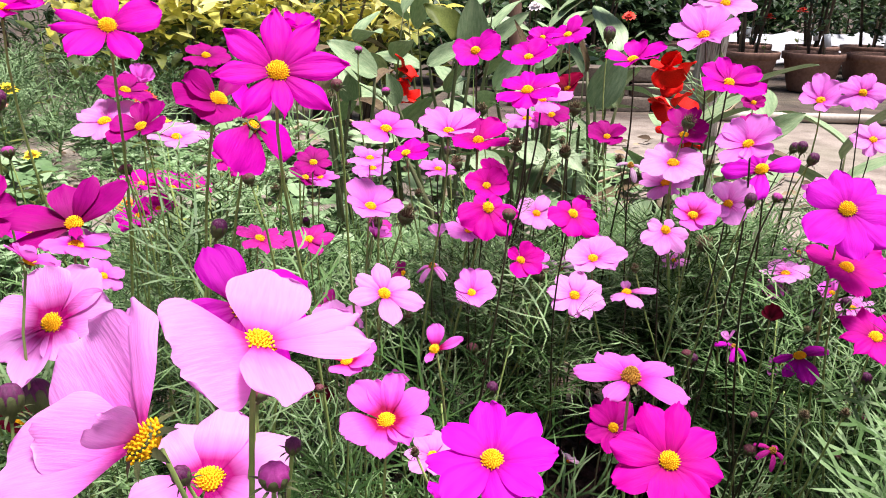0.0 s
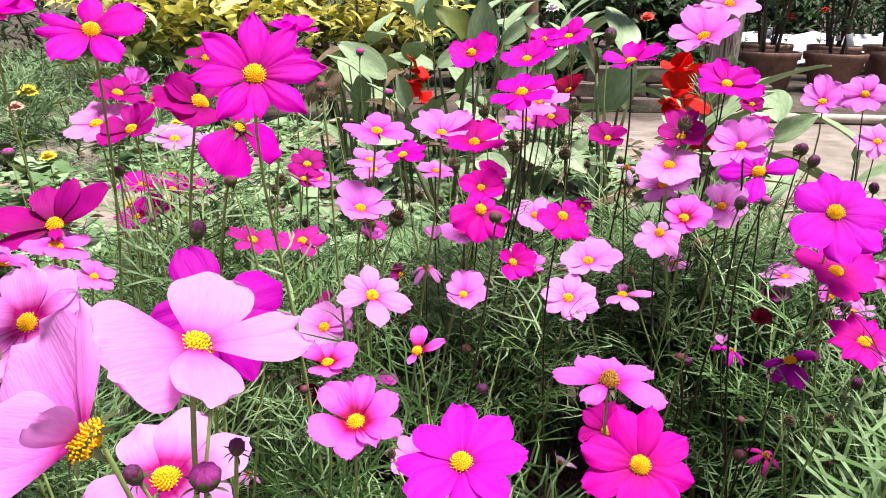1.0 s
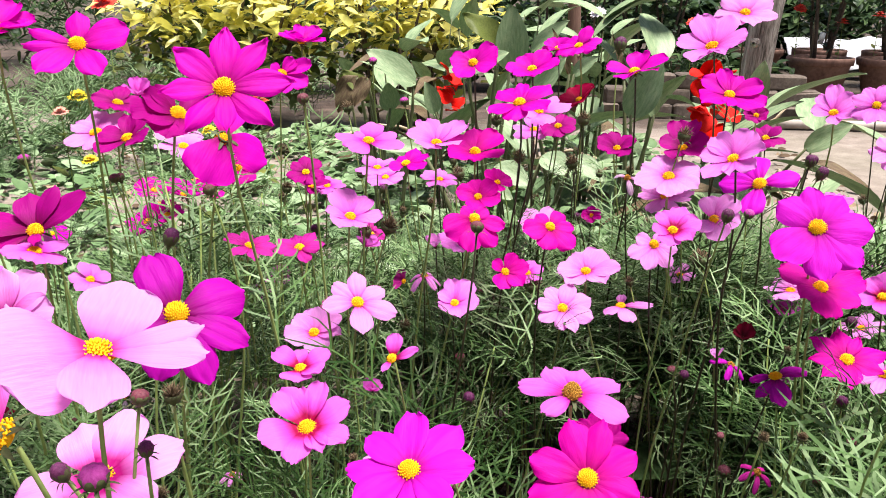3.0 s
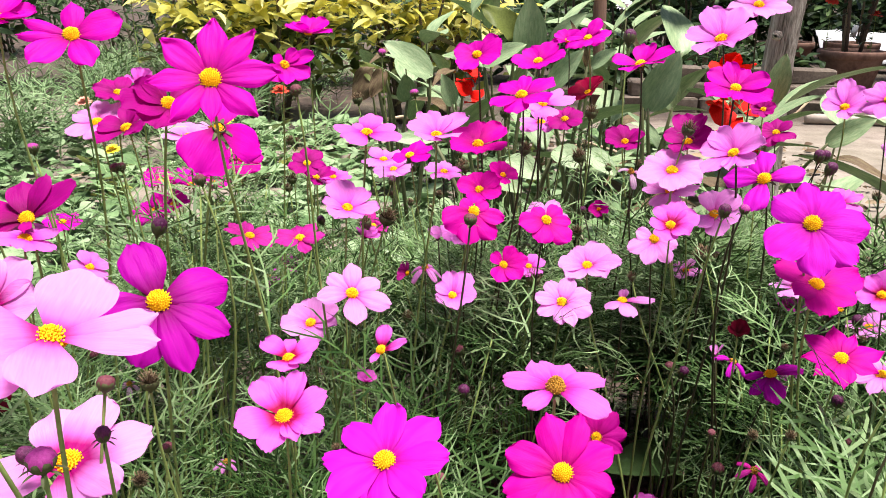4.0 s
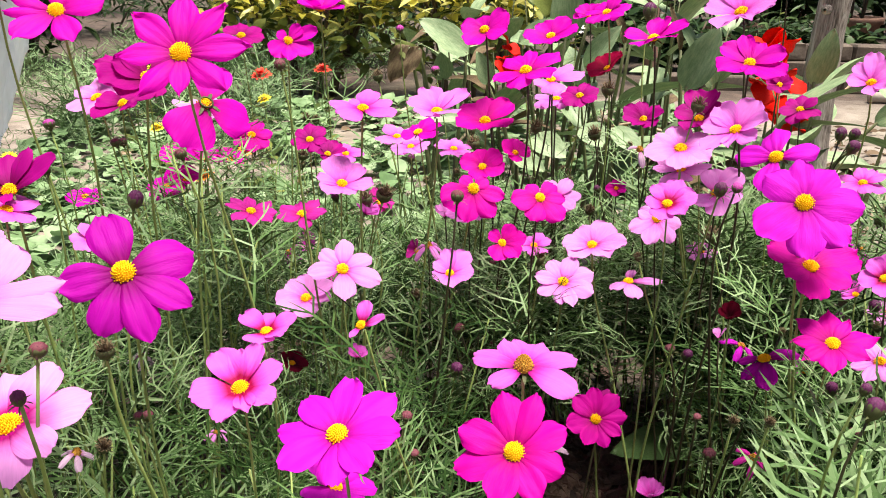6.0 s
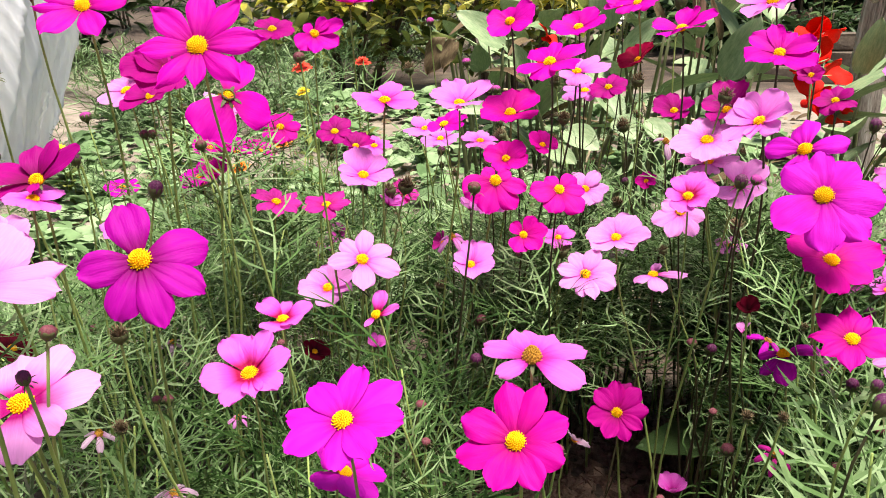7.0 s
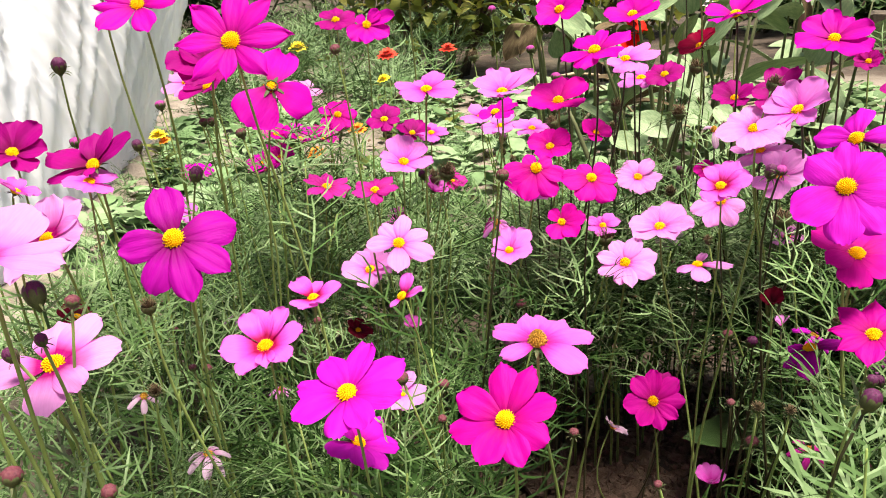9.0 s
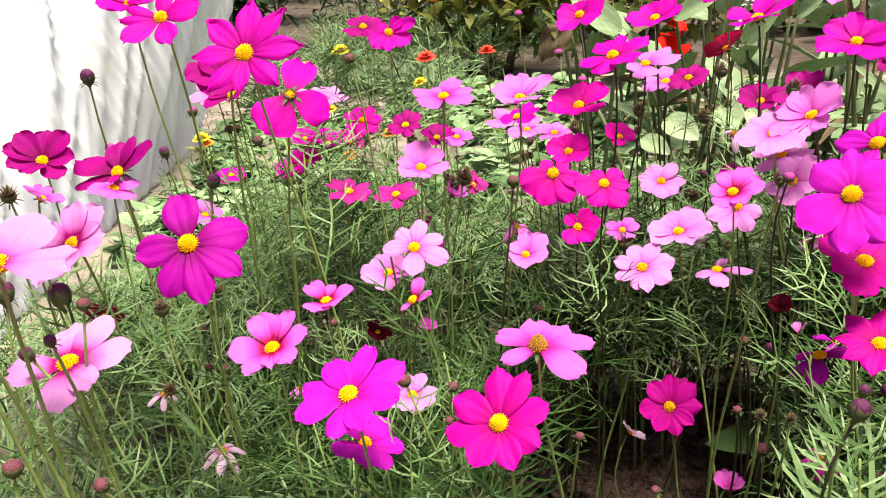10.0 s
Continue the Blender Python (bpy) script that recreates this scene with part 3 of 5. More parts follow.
for i, (x, y, r, tg) in enumerate([(2.29, 5.75, 0.215, False), (2.75, 5.72, 0.21, True), (3.21, 5.70, 0.215, True), (3.68, 5.72, 0.21, False), (4.15, 5.75, 0.21, True), (2.1, 6.55, 0.2, False), (2.6, 6.6, 0.2, True), (3.1, 6.5, 0.2, True), (3.6, 6.6, 0.2, False), (4.1, 6.55, 0.2, True)]):
    pot(x, y, r, 0.27, 60 + i, tg)
for i, x in enumerate([0.5, 0.85, 1.2, 1.5]):
    pot(x, 6.9 + 0.1 * (i % 2), 0.15, 0.18, 90 + i)

# pale cloth laid behind the pots
h = Heap()
v, t = [], []
for j in range(9):
    for i in range(25):
        v.append((i / 24, j / 8, 0.05 * noise.noise((i * 0.5, j * 0.6, 2))))
for j in range(8):
    for i in range(24):
        a = j * 25 + i
        t += [(a, a + 1, a + 26), (a, a + 26, a + 25)]
cloth = new("cloth", mesh_of("cloth", np.array(v) * (1.9, 0.4, 1), t, rough_material("pale_cloth", [(0.3, (0.36, 0.36, 0.38)), (0.7, (0.52, 0.52, 0.53))], 5.0, 0.8, 0.4, 0.01)))
cloth.matrix_basis = pose(2.55, 6.98, 0.08, 38)
cloth.modifiers.new("thickness", "SOLIDIFY").thickness = 0.006
tagged(cloth, "pale grey cloth propped behind the pots", "cloth")


# ---- kerb stones and pipe ----
def kerb():
    g = random.Random(8)
    root = empty("kerb", 0, 0)
    for course in range(3):
        x = 0.55 + 0.13 * course
        while x < 1.75:
            w, hh, d = g.uniform(0.2, 0.3), 0.085, 0.13
            bm = bmesh.new()
            bmesh.ops.create_cube(bm, size=1, matrix=Matrix.Diagonal((w * 0.96, d, hh, 1)))
            bmesh.ops.bevel(bm, geom=bm.edges[:], offset=0.010, segments=1, affect="EDGES")
            for q in bm.verts:
                q.co += Vector((g.gauss(0, 0.004), g.gauss(0, 0.004), g.gauss(0, 0.003)))
            me = bpy.data.meshes.new("stone")
            bm.to_mesh(me)
            bm.free()
            me.materials.append(stone_mat)
            child("stone", me, root, pose(x + w / 2, 4.6 + 0.03 * course + g.uniform(-0.015, 0.015), 0.035 + 0.083 * course, 0, 0, g.uniform(-3, 3)))
            x += w
    tagged(root, "low wall of dark mossy kerb stones", "kerb", kind="structure")


kerb()
pts = [(1.55 + 0.25 * i, 4.25 + 0.02 * math.sin(i * 0.8) - 0.01 * i, 0.027) for i in range(11)]
tagged(new("water_pipe", mesh_of("water_pipe", *tube(pts, [0.026] * 11, 10), pipe_mat)), "dusty pale water pipe lying on the sand", "pipe")


def dry_stalk(x, y, bends, r, label):
    """A fallen dry stalk, arched over the ground."""
    ob = new("dry_stalk", mesh_of("dry_stalk", *tube(bends, [r * (1 - 0.07 * i) for i in range(len(bends))], 6), dry_mat))
    ob.matrix_basis = pose(x, y, 0)
    return tagged(ob, label, "stalk", "fallen stalks")


for k in range(16):
    a, ln = rng.uniform(0, 6.28), rng.uniform(0.25, 0.7)
    up = rng.uniform(0.0, 0.16)
    dry_stalk(rng.uniform(-0.5, 1.3), rng.uniform(2.0, 3.4), [(ln * (i / 6 - 0.5) * math.cos(a), ln * (i / 6 - 0.5) * math.sin(a), 0.005 + up * math.sin(math.pi * i / 6)) for i in range(7)], rng.uniform(0.004, 0.009), "dry pale stalk fallen among the cannas")


# ---- cannas ----
def canna(x, y, height, seed, bloom=0.0, old_or_shaded=0.35):
    g = random.Random(seed)
    root = empty("canna_plant", x, y)
    for s in range(g.choice((2, 3))):
        a = g.uniform(0, 6.28)
        b = Vector((0.06 * math.cos(a), 0.06 * math.sin(a), -0.02))
        top = Vector((0.12 * math.cos(a), 0.12 * math.sin(a), height * g.uniform(0.75, 1.0)))
        child("stalk", mesh_of("stalk", *tube([b.lerp(top, i / 5) for i in range(6)], [0.008 - 0.0013 * i for i in range(6)], 7), olive_stalk), root)
        for k in range(4):
            p = b.lerp(top, 0.2 + 0.26 * k)
            az = a + 2.4 * k + g.uniform(-0.4, 0.4)
            withered = g.random() < old_or_shaded * 0.5
            ln, wd = g.uniform(0.15, 0.27), g.uniform(0.14, 0.24) if withered else g.uniform(0.30, 0.42)
            me = mesh_of("leaf", *blade(1, wd, 0.55 if withered else 0.28, 0.3, 12, 6, 0.10 if withered else 0.03, 1.0, seed + k), canna_old if withered else canna_leaf)
            child("leaf", me, root, spin(p.x, p.y, p.z, ln, az, g.uniform(0.1, 0.5) if withered else g.uniform(0.35, 1.05), g.uniform(-0.4, 0.4)), label="withered brown-edged leaf" if withered else "")
    if bloom:
        for k in range(9):
            me = mesh_of("petal", *blade(1, 0.95, 0.12, 0.1, 8, 6, 0.07, 1.0, k), canna_red)
            child("petal", me, root, spin(g.uniform(-0.03, 0.03), g.uniform(-0.03, 0.03), bloom + g.uniform(-0.06, 0.05), g.uniform(0.05, 0.07), g.uniform(0, 6.28), g.uniform(-0.1, 1.3), g.uniform(-0.5, 0.5)), label="scarlet petal")
    return tagged(root, "canna plant with broad leaves" + (" and scarlet blooms" if bloom else ", partly withered"), "canna", "canna plants")


olive_stalk = rough_material("canna_stalk", [(0.3, (0.06, 0.065, 0.025)), (0.7, (0.13, 0.14, 0.06))], 9.0, 0.6, 0.2)
for i, (x, y, hgt, bl, old_or_shaded) in enumerate([(0.53, 1.78, 0.46, 0.45, 0.2), (0.57, 1.80, 0.4, 0.37, 0.2), (-0.03, 2.42, 0.5, 0.37, 0.5), (0.1, 2.6, 0.62, 0, 0.3), (0.3, 2.45, 0.62, 0, 0.4), (-0.2, 2.75, 0.6, 0, 0.5), (0.42, 2.2, 0.5, 0, 0.3),
                                      (0.25, 2.05, 0.45, 0, 0.5), (0.85, 2.15, 0.42, 0, 0.2), (0.95, 1.75, 0.36, 0, 0.3), (0.05, 3.0, 0.6, 0, 0.4), (0.45, 2.9, 0.6, 0, 0.5), (-0.38, 3.0, 0.5, 0, 0.7)]):
    canna(x, y, hgt, 200 + i, bl, old_or_shaded)



def tall_canna(x, y, leaves):
    """A canna whose leaves are given by base x, y, z, tip x, z, width and state."""
    root = empty("canna_plant", x, y)
    off = Vector((x, y, 0))
    for k, (bx, by, bz, tx, tz, wd, state) in enumerate(leaves):
        b, tip = Vector((bx, by, bz)) - off, Vector((tx, by - 0.04, tz)) - off
        d = tip - b
        ln, ax = d.length, d.normalized()
        up = Vector((0.15, -0.75, 0.65))
        up = (up - ax * up.dot(ax)).normalized()
        m = Matrix.Translation(b) @ Matrix((ax, up.cross(ax), up)).transposed().to_4x4() @ Matrix.Diagonal((ln, ln, ln, 1))
        me = mesh_of("leaf", *blade(1, wd / ln * 1.1, 0.10 if state == "g" else 0.28, 0.28, 14, 6, 0.02 if state == "g" else 0.12, 1.0, k), {"g": canna_leaf, "o": olive_leaf, "b": canna_old}[state])
        child("leaf", me, root, m, label={"g": "", "o": "yellowing olive leaf", "b": "withered brown leaf"}[state])
        foot = Vector((0.03 * math.cos(k * 2.4), 0.03 * math.sin(k * 2.4), -0.01))
        bend = foot.lerp(b, 0.6) + Vector((0, 0, 0.04))
        child("stalk", mesh_of("stalk", *tube([foot, foot.lerp(bend, 0.5), bend, bend.lerp(b, 0.6), b + d * 0.05], [0.006, 0.0055, 0.005, 0.004, 0.003], 6), olive_stalk), root)
    return tagged(root, "young canna plant with broad grey-green leaves, some withered", "canna", "canna plants")


tall_canna(-0.20, 1.98, [(-0.12, 1.95, 0.45, -0.23, 0.54, 0.064, "g"), (-0.23, 1.95, 0.41, -0.28, 0.49, 0.047, "o"), (-0.26, 1.93, 0.47, -0.31, 0.39, 0.055, "b"), (-0.23, 1.90, 0.47, -0.26, 0.41, 0.035, "b"), (-0.19, 2.00, 0.38, -0.19, 0.45, 0.049, "g")])
tall_canna(0.06, 2.02, [(-0.00, 1.95, 0.48, 0.10, 0.54, 0.045, "g"), (0.08, 2.00, 0.54, 0.01, 0.63, 0.060, "o"), (0.11, 2.02, 0.48, 0.11, 0.64, 0.075, "g"), (0.16, 2.00, 0.53, 0.24, 0.61, 0.037, "g"), (-0.07, 1.95, 0.38, -0.09, 0.46, 0.042, "g")])
tall_canna(0.22, 1.95, [(0.16, 1.90, 0.43, 0.23, 0.53, 0.046, "g"), (0.25, 1.92, 0.48, 0.22, 0.59, 0.019, "b"), (0.26, 1.95, 0.48, 0.31, 0.53, 0.033, "g")])
tall_canna(0.39, 1.80, [(0.37, 1.75, 0.41, 0.42, 0.54, 0.065, "g"), (0.43, 1.78, 0.41, 0.40, 0.50, 0.046, "g"), (0.36, 1.80, 0.48, 0.34, 0.58, 0.015, "b")])
tall_canna(0.66, 1.88, [(0.65, 1.86, 0.41, 0.67, 0.53, 0.053, "g"), (0.77, 1.80, 0.34, 0.85, 0.41, 0.044, "g")])
tall_canna(0.10, 1.36, [(0.08, 1.35, 0.38, 0.14, 0.36, 0.044, "g"), (0.16, 1.35, 0.40, 0.21, 0.38, 0.042, "g"), (-0.05, 1.40, 0.40, -0.13, 0.41, 0.024, "g"), (0.21, 1.30, 0.41, 0.26, 0.38, 0.033, "g"), (0.06, 1.25, 0.37, 0.11, 0.36, 0.030, "g")])
dry_stalk(0.66, 1.85, [(-0.10, 0.02, -0.005), (-0.07, 0.0, 0.22), (-0.035, 0.0, 0.375), (-0.005, 0.0, 0.378), (0.025, 0.0, 0.384), (0.055, 0.0, 0.40), (0.078, 0.0, 0.43)], 0.005, "dry pale arching stalk beside the wooden post")

# ---- low seedlings and feathery young plants behind the bed ----
h = Heap()
g = random.Random(31)
for _ in range(1250):
    x, y = g.uniform(-2.6, 0.75), g.uniform(1.3, 3.6)
    if x < -0.95 - 0.49 * (y - 0.8):
        continue
    if noise.noise((x * 1.6, y * 1.6, 7)) < (-0.45 if y < 2.2 else -0.2):
        continue
    s = g.uniform(0.035, 0.085)
    for k in range(g.choice((4, 5, 6, 7))):
        h.add(ROUND[k % 2], spin(x + g.uniform(-0.03, 0.03), y + g.uniform(-0.03, 0.03), g.uniform(0.01, 0.07), s * g.uniform(0.7, 1.2), g.uniform(0, 6.28), g.uniform(0.0, 0.7), g.uniform(-0.3, 0.3)))
tagged(new("seedlings", h.mesh("seedlings", seedling_mat)), "pale green broad-leaved seedlings on sandy soil", "seedlings", kind="stuff")
h = Heap()
for _ in range(190):
    x, y = g.uniform(-4.2, -0.9), g.uniform(2.6, 5.2)
    if noise.noise((x * 1.1, y * 1.1, 3)) < -0.05 or x < -1.9 and y < 3.0:
        continue
    for k in range(9):
        h.add(COARSE_FEATHERS[g.randrange(6)], spin(x, y, g.uniform(0.0, 0.16), g.uniform(0.14, 0.25), g.uniform(0, 6.28), g.uniform(0.2, 1.2), g.uniform(-0.5, 0.5)))
tagged(new("young_marigold_plants", h.mesh("young_marigold_plants", far_feather, False)), "low feathery grey-green young plants", "plants", kind="stuff")


h = Heap()
for _ in range(150):
    x, y = g.uniform(-1.9, 0.2), g.uniform(1.15, 2.7)
    if x < -1.0 - 0.49 * (y - 0.8):
        continue
    for k in range(6):
        h.add(COARSE_FEATHERS[g.randrange(6)], spin(x, y, g.uniform(0.0, 0.03), g.uniform(0.05, 0.10), g.uniform(0, 6.28), g.uniform(0.3, 1.3), g.uniform(-0.5, 0.5)))
tagged(new("weed_tufts", h.mesh("weed_tufts", far_feather, False)), "small feathery weed tufts on sandy soil", "weeds", kind="stuff")
h = Heap()
for _ in range(900):
    x, y = g.uniform(-1.7, 1.4), g.uniform(1.15, 3.6)
    if x < -0.98 - 0.49 * (y - 0.8):
        continue
    h.add(OVATE[g.randrange(3)], spin(x, y, g.uniform(0.006, 0.02), g.uniform(0.02, 0.07), g.uniform(0, 6.28), g.uniform(-0.15, 0.4), g.uniform(-0.8, 0.8)))
tagged(new("leaf_litter", h.mesh("leaf_litter", litter_mat)), "dry brown fallen leaves on sandy soil", "leaf litter", kind="stuff")


# ---- polythene sheet over plants at the side ----
def sheet():
    a, b = Vector((-1.80, 2.30, 0)), Vector((-1.06, 0.80, 0))
    nu, nv, v, t = 140, 80, [], []
    for i in range(nu + 1):
        u = i / nu
        base = a.lerp(b, u)
        for j in range(nv + 1):
            w = j / nv
            lean = 0.34 * (1 - u) ** 2 * w ** 1.2 - 0.80 * w * w * u
            crease = 0.022 * (1 - abs(noise.noise((u * 16 + w * 5, w * 1.3, 2)))) ** 5 + 0.012 * (1 - abs(noise.noise((u * 30 - w * 11, w * 2.2, 9)))) ** 5
            fold = crease + 0.008 * math.sin(26 * u + 5 * w + 3 * noise.noise((u * 4, w * 2, 0))) + 0.026 * noise.noise((u * 7 + w * 2, w * 1.5, 5)) + 0.008 * noise.noise((u * 40, w * 6, 8))
            drift = 0.10 * math.sin(3.1 * w) * (1 - u)
            v.append((base.x + lean + fold * (0.3 + w), base.y + drift + 0.5 * fold + 0.30 * w * (1 - u) ** 2, (1.25 - 0.55 * u) * w + 0.004))
    for i in range(nu):
        for j in range(nv):
            k = i * (nv + 1) + j
            t += [(k, k + nv + 1, k + nv + 2), (k, k + nv + 2, k + 1)]
    ob = new("polythene_sheet", mesh_of("polythene_sheet", v, t, sheet_material()))
    ob.modifiers.new("thickness", "SOLIDIFY").thickness = 0.002
    tagged(ob, "milky crumpled polythene sheet draped over garden plants", "sheet")


sheet()
for k in range(16):
    u = rng.random()
    small_bloom("marigold", "yellow marigold seen through the polythene", -1.95 + 0.8 * u + rng.uniform(-0.35, 0), 2.2 - 1.9 * u + rng.uniform(-0.1, 0.1), rng.uniform(0.12, 0.42), 0.045, (bloom_y, bloom_o, bloom_y, bloom_s)[k % 4], 300 + k)


# ---- the cosmos bed ----
def petal_shape(form, seed):
    """A petal of unit length along +x with soft lengthwise pleats and a toothed rim."""
    g = random.Random(seed * 7 + 1)
    half = {"bowl": 0.36, "loose": 0.36, "flat": 0.305, "cup": 0.33, "point": 0.262, "gap": 0.24, "droop": 0.36, "wilt": 0.19, "tight": 0.34, "half": 0.34, "ragg": 0.26}[form] * g.uniform(0.93, 1.07)
    rise = {"bowl": 0.36, "loose": 0.22, "flat": 0.05, "cup": 0.26, "point": 0.02, "gap": -0.06, "droop": -0.62, "wilt": -0.55, "tight": 0.75, "half": 0.25, "ragg": 0.05}[form] + g.uniform(-0.05, 0.05)
    arch = {"bowl": -0.05, "loose": 0.12, "flat": 0.10, "cup": 0.10, "point": 0.12, "gap": 0.14, "droop": 0.28, "wilt": 0.3, "tight": 0.2, "half": 0.1, "ragg": 0.1}[form]
    side = {"bowl": 0.3, "loose": -0.05, "flat": -0.10, "cup": 0.22, "point": -0.14, "gap": -0.22, "droop": -0.25, "wilt": -0.6, "tight": 0.5, "half": 0.2, "ragg": -0.1}[form] + g.uniform(-0.12, 0.12)
    nu, nv, v, t = 14, 10, [], []
    teeth, ph = g.uniform(0.02, 0.055), g.uniform(-0.4, 0.4)
    end, power = (0.10, 1.5) if form == "point" else (0.46, 3.2)
    crease = 0.020 if form in ("gap", "droop", "wilt") else 0.010
    for i in range(nu + 1):
        u = 1 - (1 - i / nu) ** 1.3
        k = max(0.0, (u - 0.60) / 0.40)
        w = half * (0.20 + 0.80 * math.sin(0.5 * math.pi * min(1.0, u / 0.60)) ** 1.3) * (1 - (1 - end) * k ** power)
        for j in range(nv + 1):
            s = 2 * j / nv - 1
            ln = 1.0 - 0.07 * s * s - teeth * (1 - abs(math.cos(1.5 * math.pi * s + ph)))
            x = 0.05 + 0.95 * u * (1 + (ln - 1) * u ** 3)
            pleat = crease * math.cos(3 * math.pi * s) * math.sin(math.pi * min(1, u * 0.9 + 0.05))
            z = rise * u ** 1.4 + arch * math.sin(math.pi * u) * 0.5 + side * w * s * s + pleat + 0.04 * noise.noise((u * 3, s * 2, seed * 3.3)) * u
            z += 0.035 * u * u * math.sin(4.0 * s + seed)
            v.append((x * (1 - 0.12 * abs(rise) * u), w * s, z))
    for i in range(nu):
        for j in range(nv):
            a = i * (nv + 1) + j
            t += [(a, a + nv + 1, a + nv + 2), (a, a + nv + 2, a + 1)]
    return mesh_of("petal", v, t)


PETALS = {f: [petal_shape(f, s) for s in range(6)] for f in ("bowl", "loose", "flat", "cup", "point", "gap", "droop", "wilt", "tight", "half", "ragg")}


def disc_shape(tall, seed):
    """The heart of the flower: a dome of many small florets."""
    g = random.Random(seed)
    h = Heap().add(lathe([(0.72, -0.15), (0.9, 0.05), (0.85, 0.3 * tall), (0.6, 0.55 * tall), (0.3, 0.7 * tall), (0.01, 0.74 * tall)], 14))
    n = 90
    for i in range(n):
        q, w = math.sqrt((i + 0.5) / n), i * 2.39996
        r = 0.95 * q
        z = (0.74 * tall) * (1 - q ** 2.4) + 0.05
        c = Vector((r * math.cos(w), r * math.sin(w), z))
        d = Vector((c.x * 0.7, c.y * 0.7, 0.9)).normalized()
        k = 0.16 * g.uniform(0.8, 1.2)
        a = d.orthogonal().normalized() * 0.075
        b = d.cross(a)
        pts = [c + a, c - 0.5 * a + 0.87 * b, c - 0.5 * a - 0.87 * b, c + d * k + a * 1.2, c + d * k - 0.6 * a + 1.0 * b, c + d * k - 0.6 * a - 1.0 * b, c + d * (k + 0.06)]
        h.add((np.array([tuple(p) for p in pts]), np.array([(0, 1, 4), (0, 4, 3), (1, 2, 5), (1, 5, 4), (2, 0, 3), (2, 3, 5), (3, 4, 6), (4, 5, 6), (5, 3, 6)])))
    return h.mesh("disc")


DISCS = [disc_shape(0.75, 1), disc_shape(1.0, 2), disc_shape(1.7, 3)]


def calyx_shape():
    h = Heap().add(lathe([(0.16, -0.75), (0.3, -0.6), (0.62, -0.25), (0.75, 0.02), (0.6, 0.06)], 10))
    for k in range(8):
        h.add(blade(1, 0.3, 0.35, 0.2, 4, 2), spin(0.5 * math.cos(k * 0.785), 0.5 * math.sin(k * 0.785), -0.2, 1.25, k * 0.785, -0.1 + 0.3 * (k % 2)))
    return h.mesh("calyx", calyx_mat)


CALYX = calyx_shape()


def stem_line(top, down, seed):
    """Points of a stem from the ground to just under a flower that faces away from down."""
    g = random.Random(seed)
    top = Vector(top)
    foot = Vector((top.x + g.uniform(-0.05, 0.05) + 0.03 * down.x, top.y + g.uniform(-0.01, 0.07), -0.01))
    away = Vector((foot.x - 0.19, foot.y - 0.86, 0))
    if away.length < 0.14 and top.z < 0.6:
        foot += away.normalized() * (0.14 - away.length)
    k1, k2 = top + down * (0.10 + 0.06 * top.z), foot + Vector((0, 0, 0.5 * top.z))
    pts = []
    for i in range(13):
        u = i / 12
        a, b, c = foot.lerp(k2, u), k2.lerp(k1, u), k1.lerp(top, u)
        p = a.lerp(b, u).lerp(b.lerp(c, u), u)
        pts.append(p + Vector((math.sin(u * 9 + seed), math.cos(u * 7 + seed), 0)) * 0.0022 * math.sin(math.pi * u))
    return foot, pts


count = 0
HEADS, STEMS = [], []


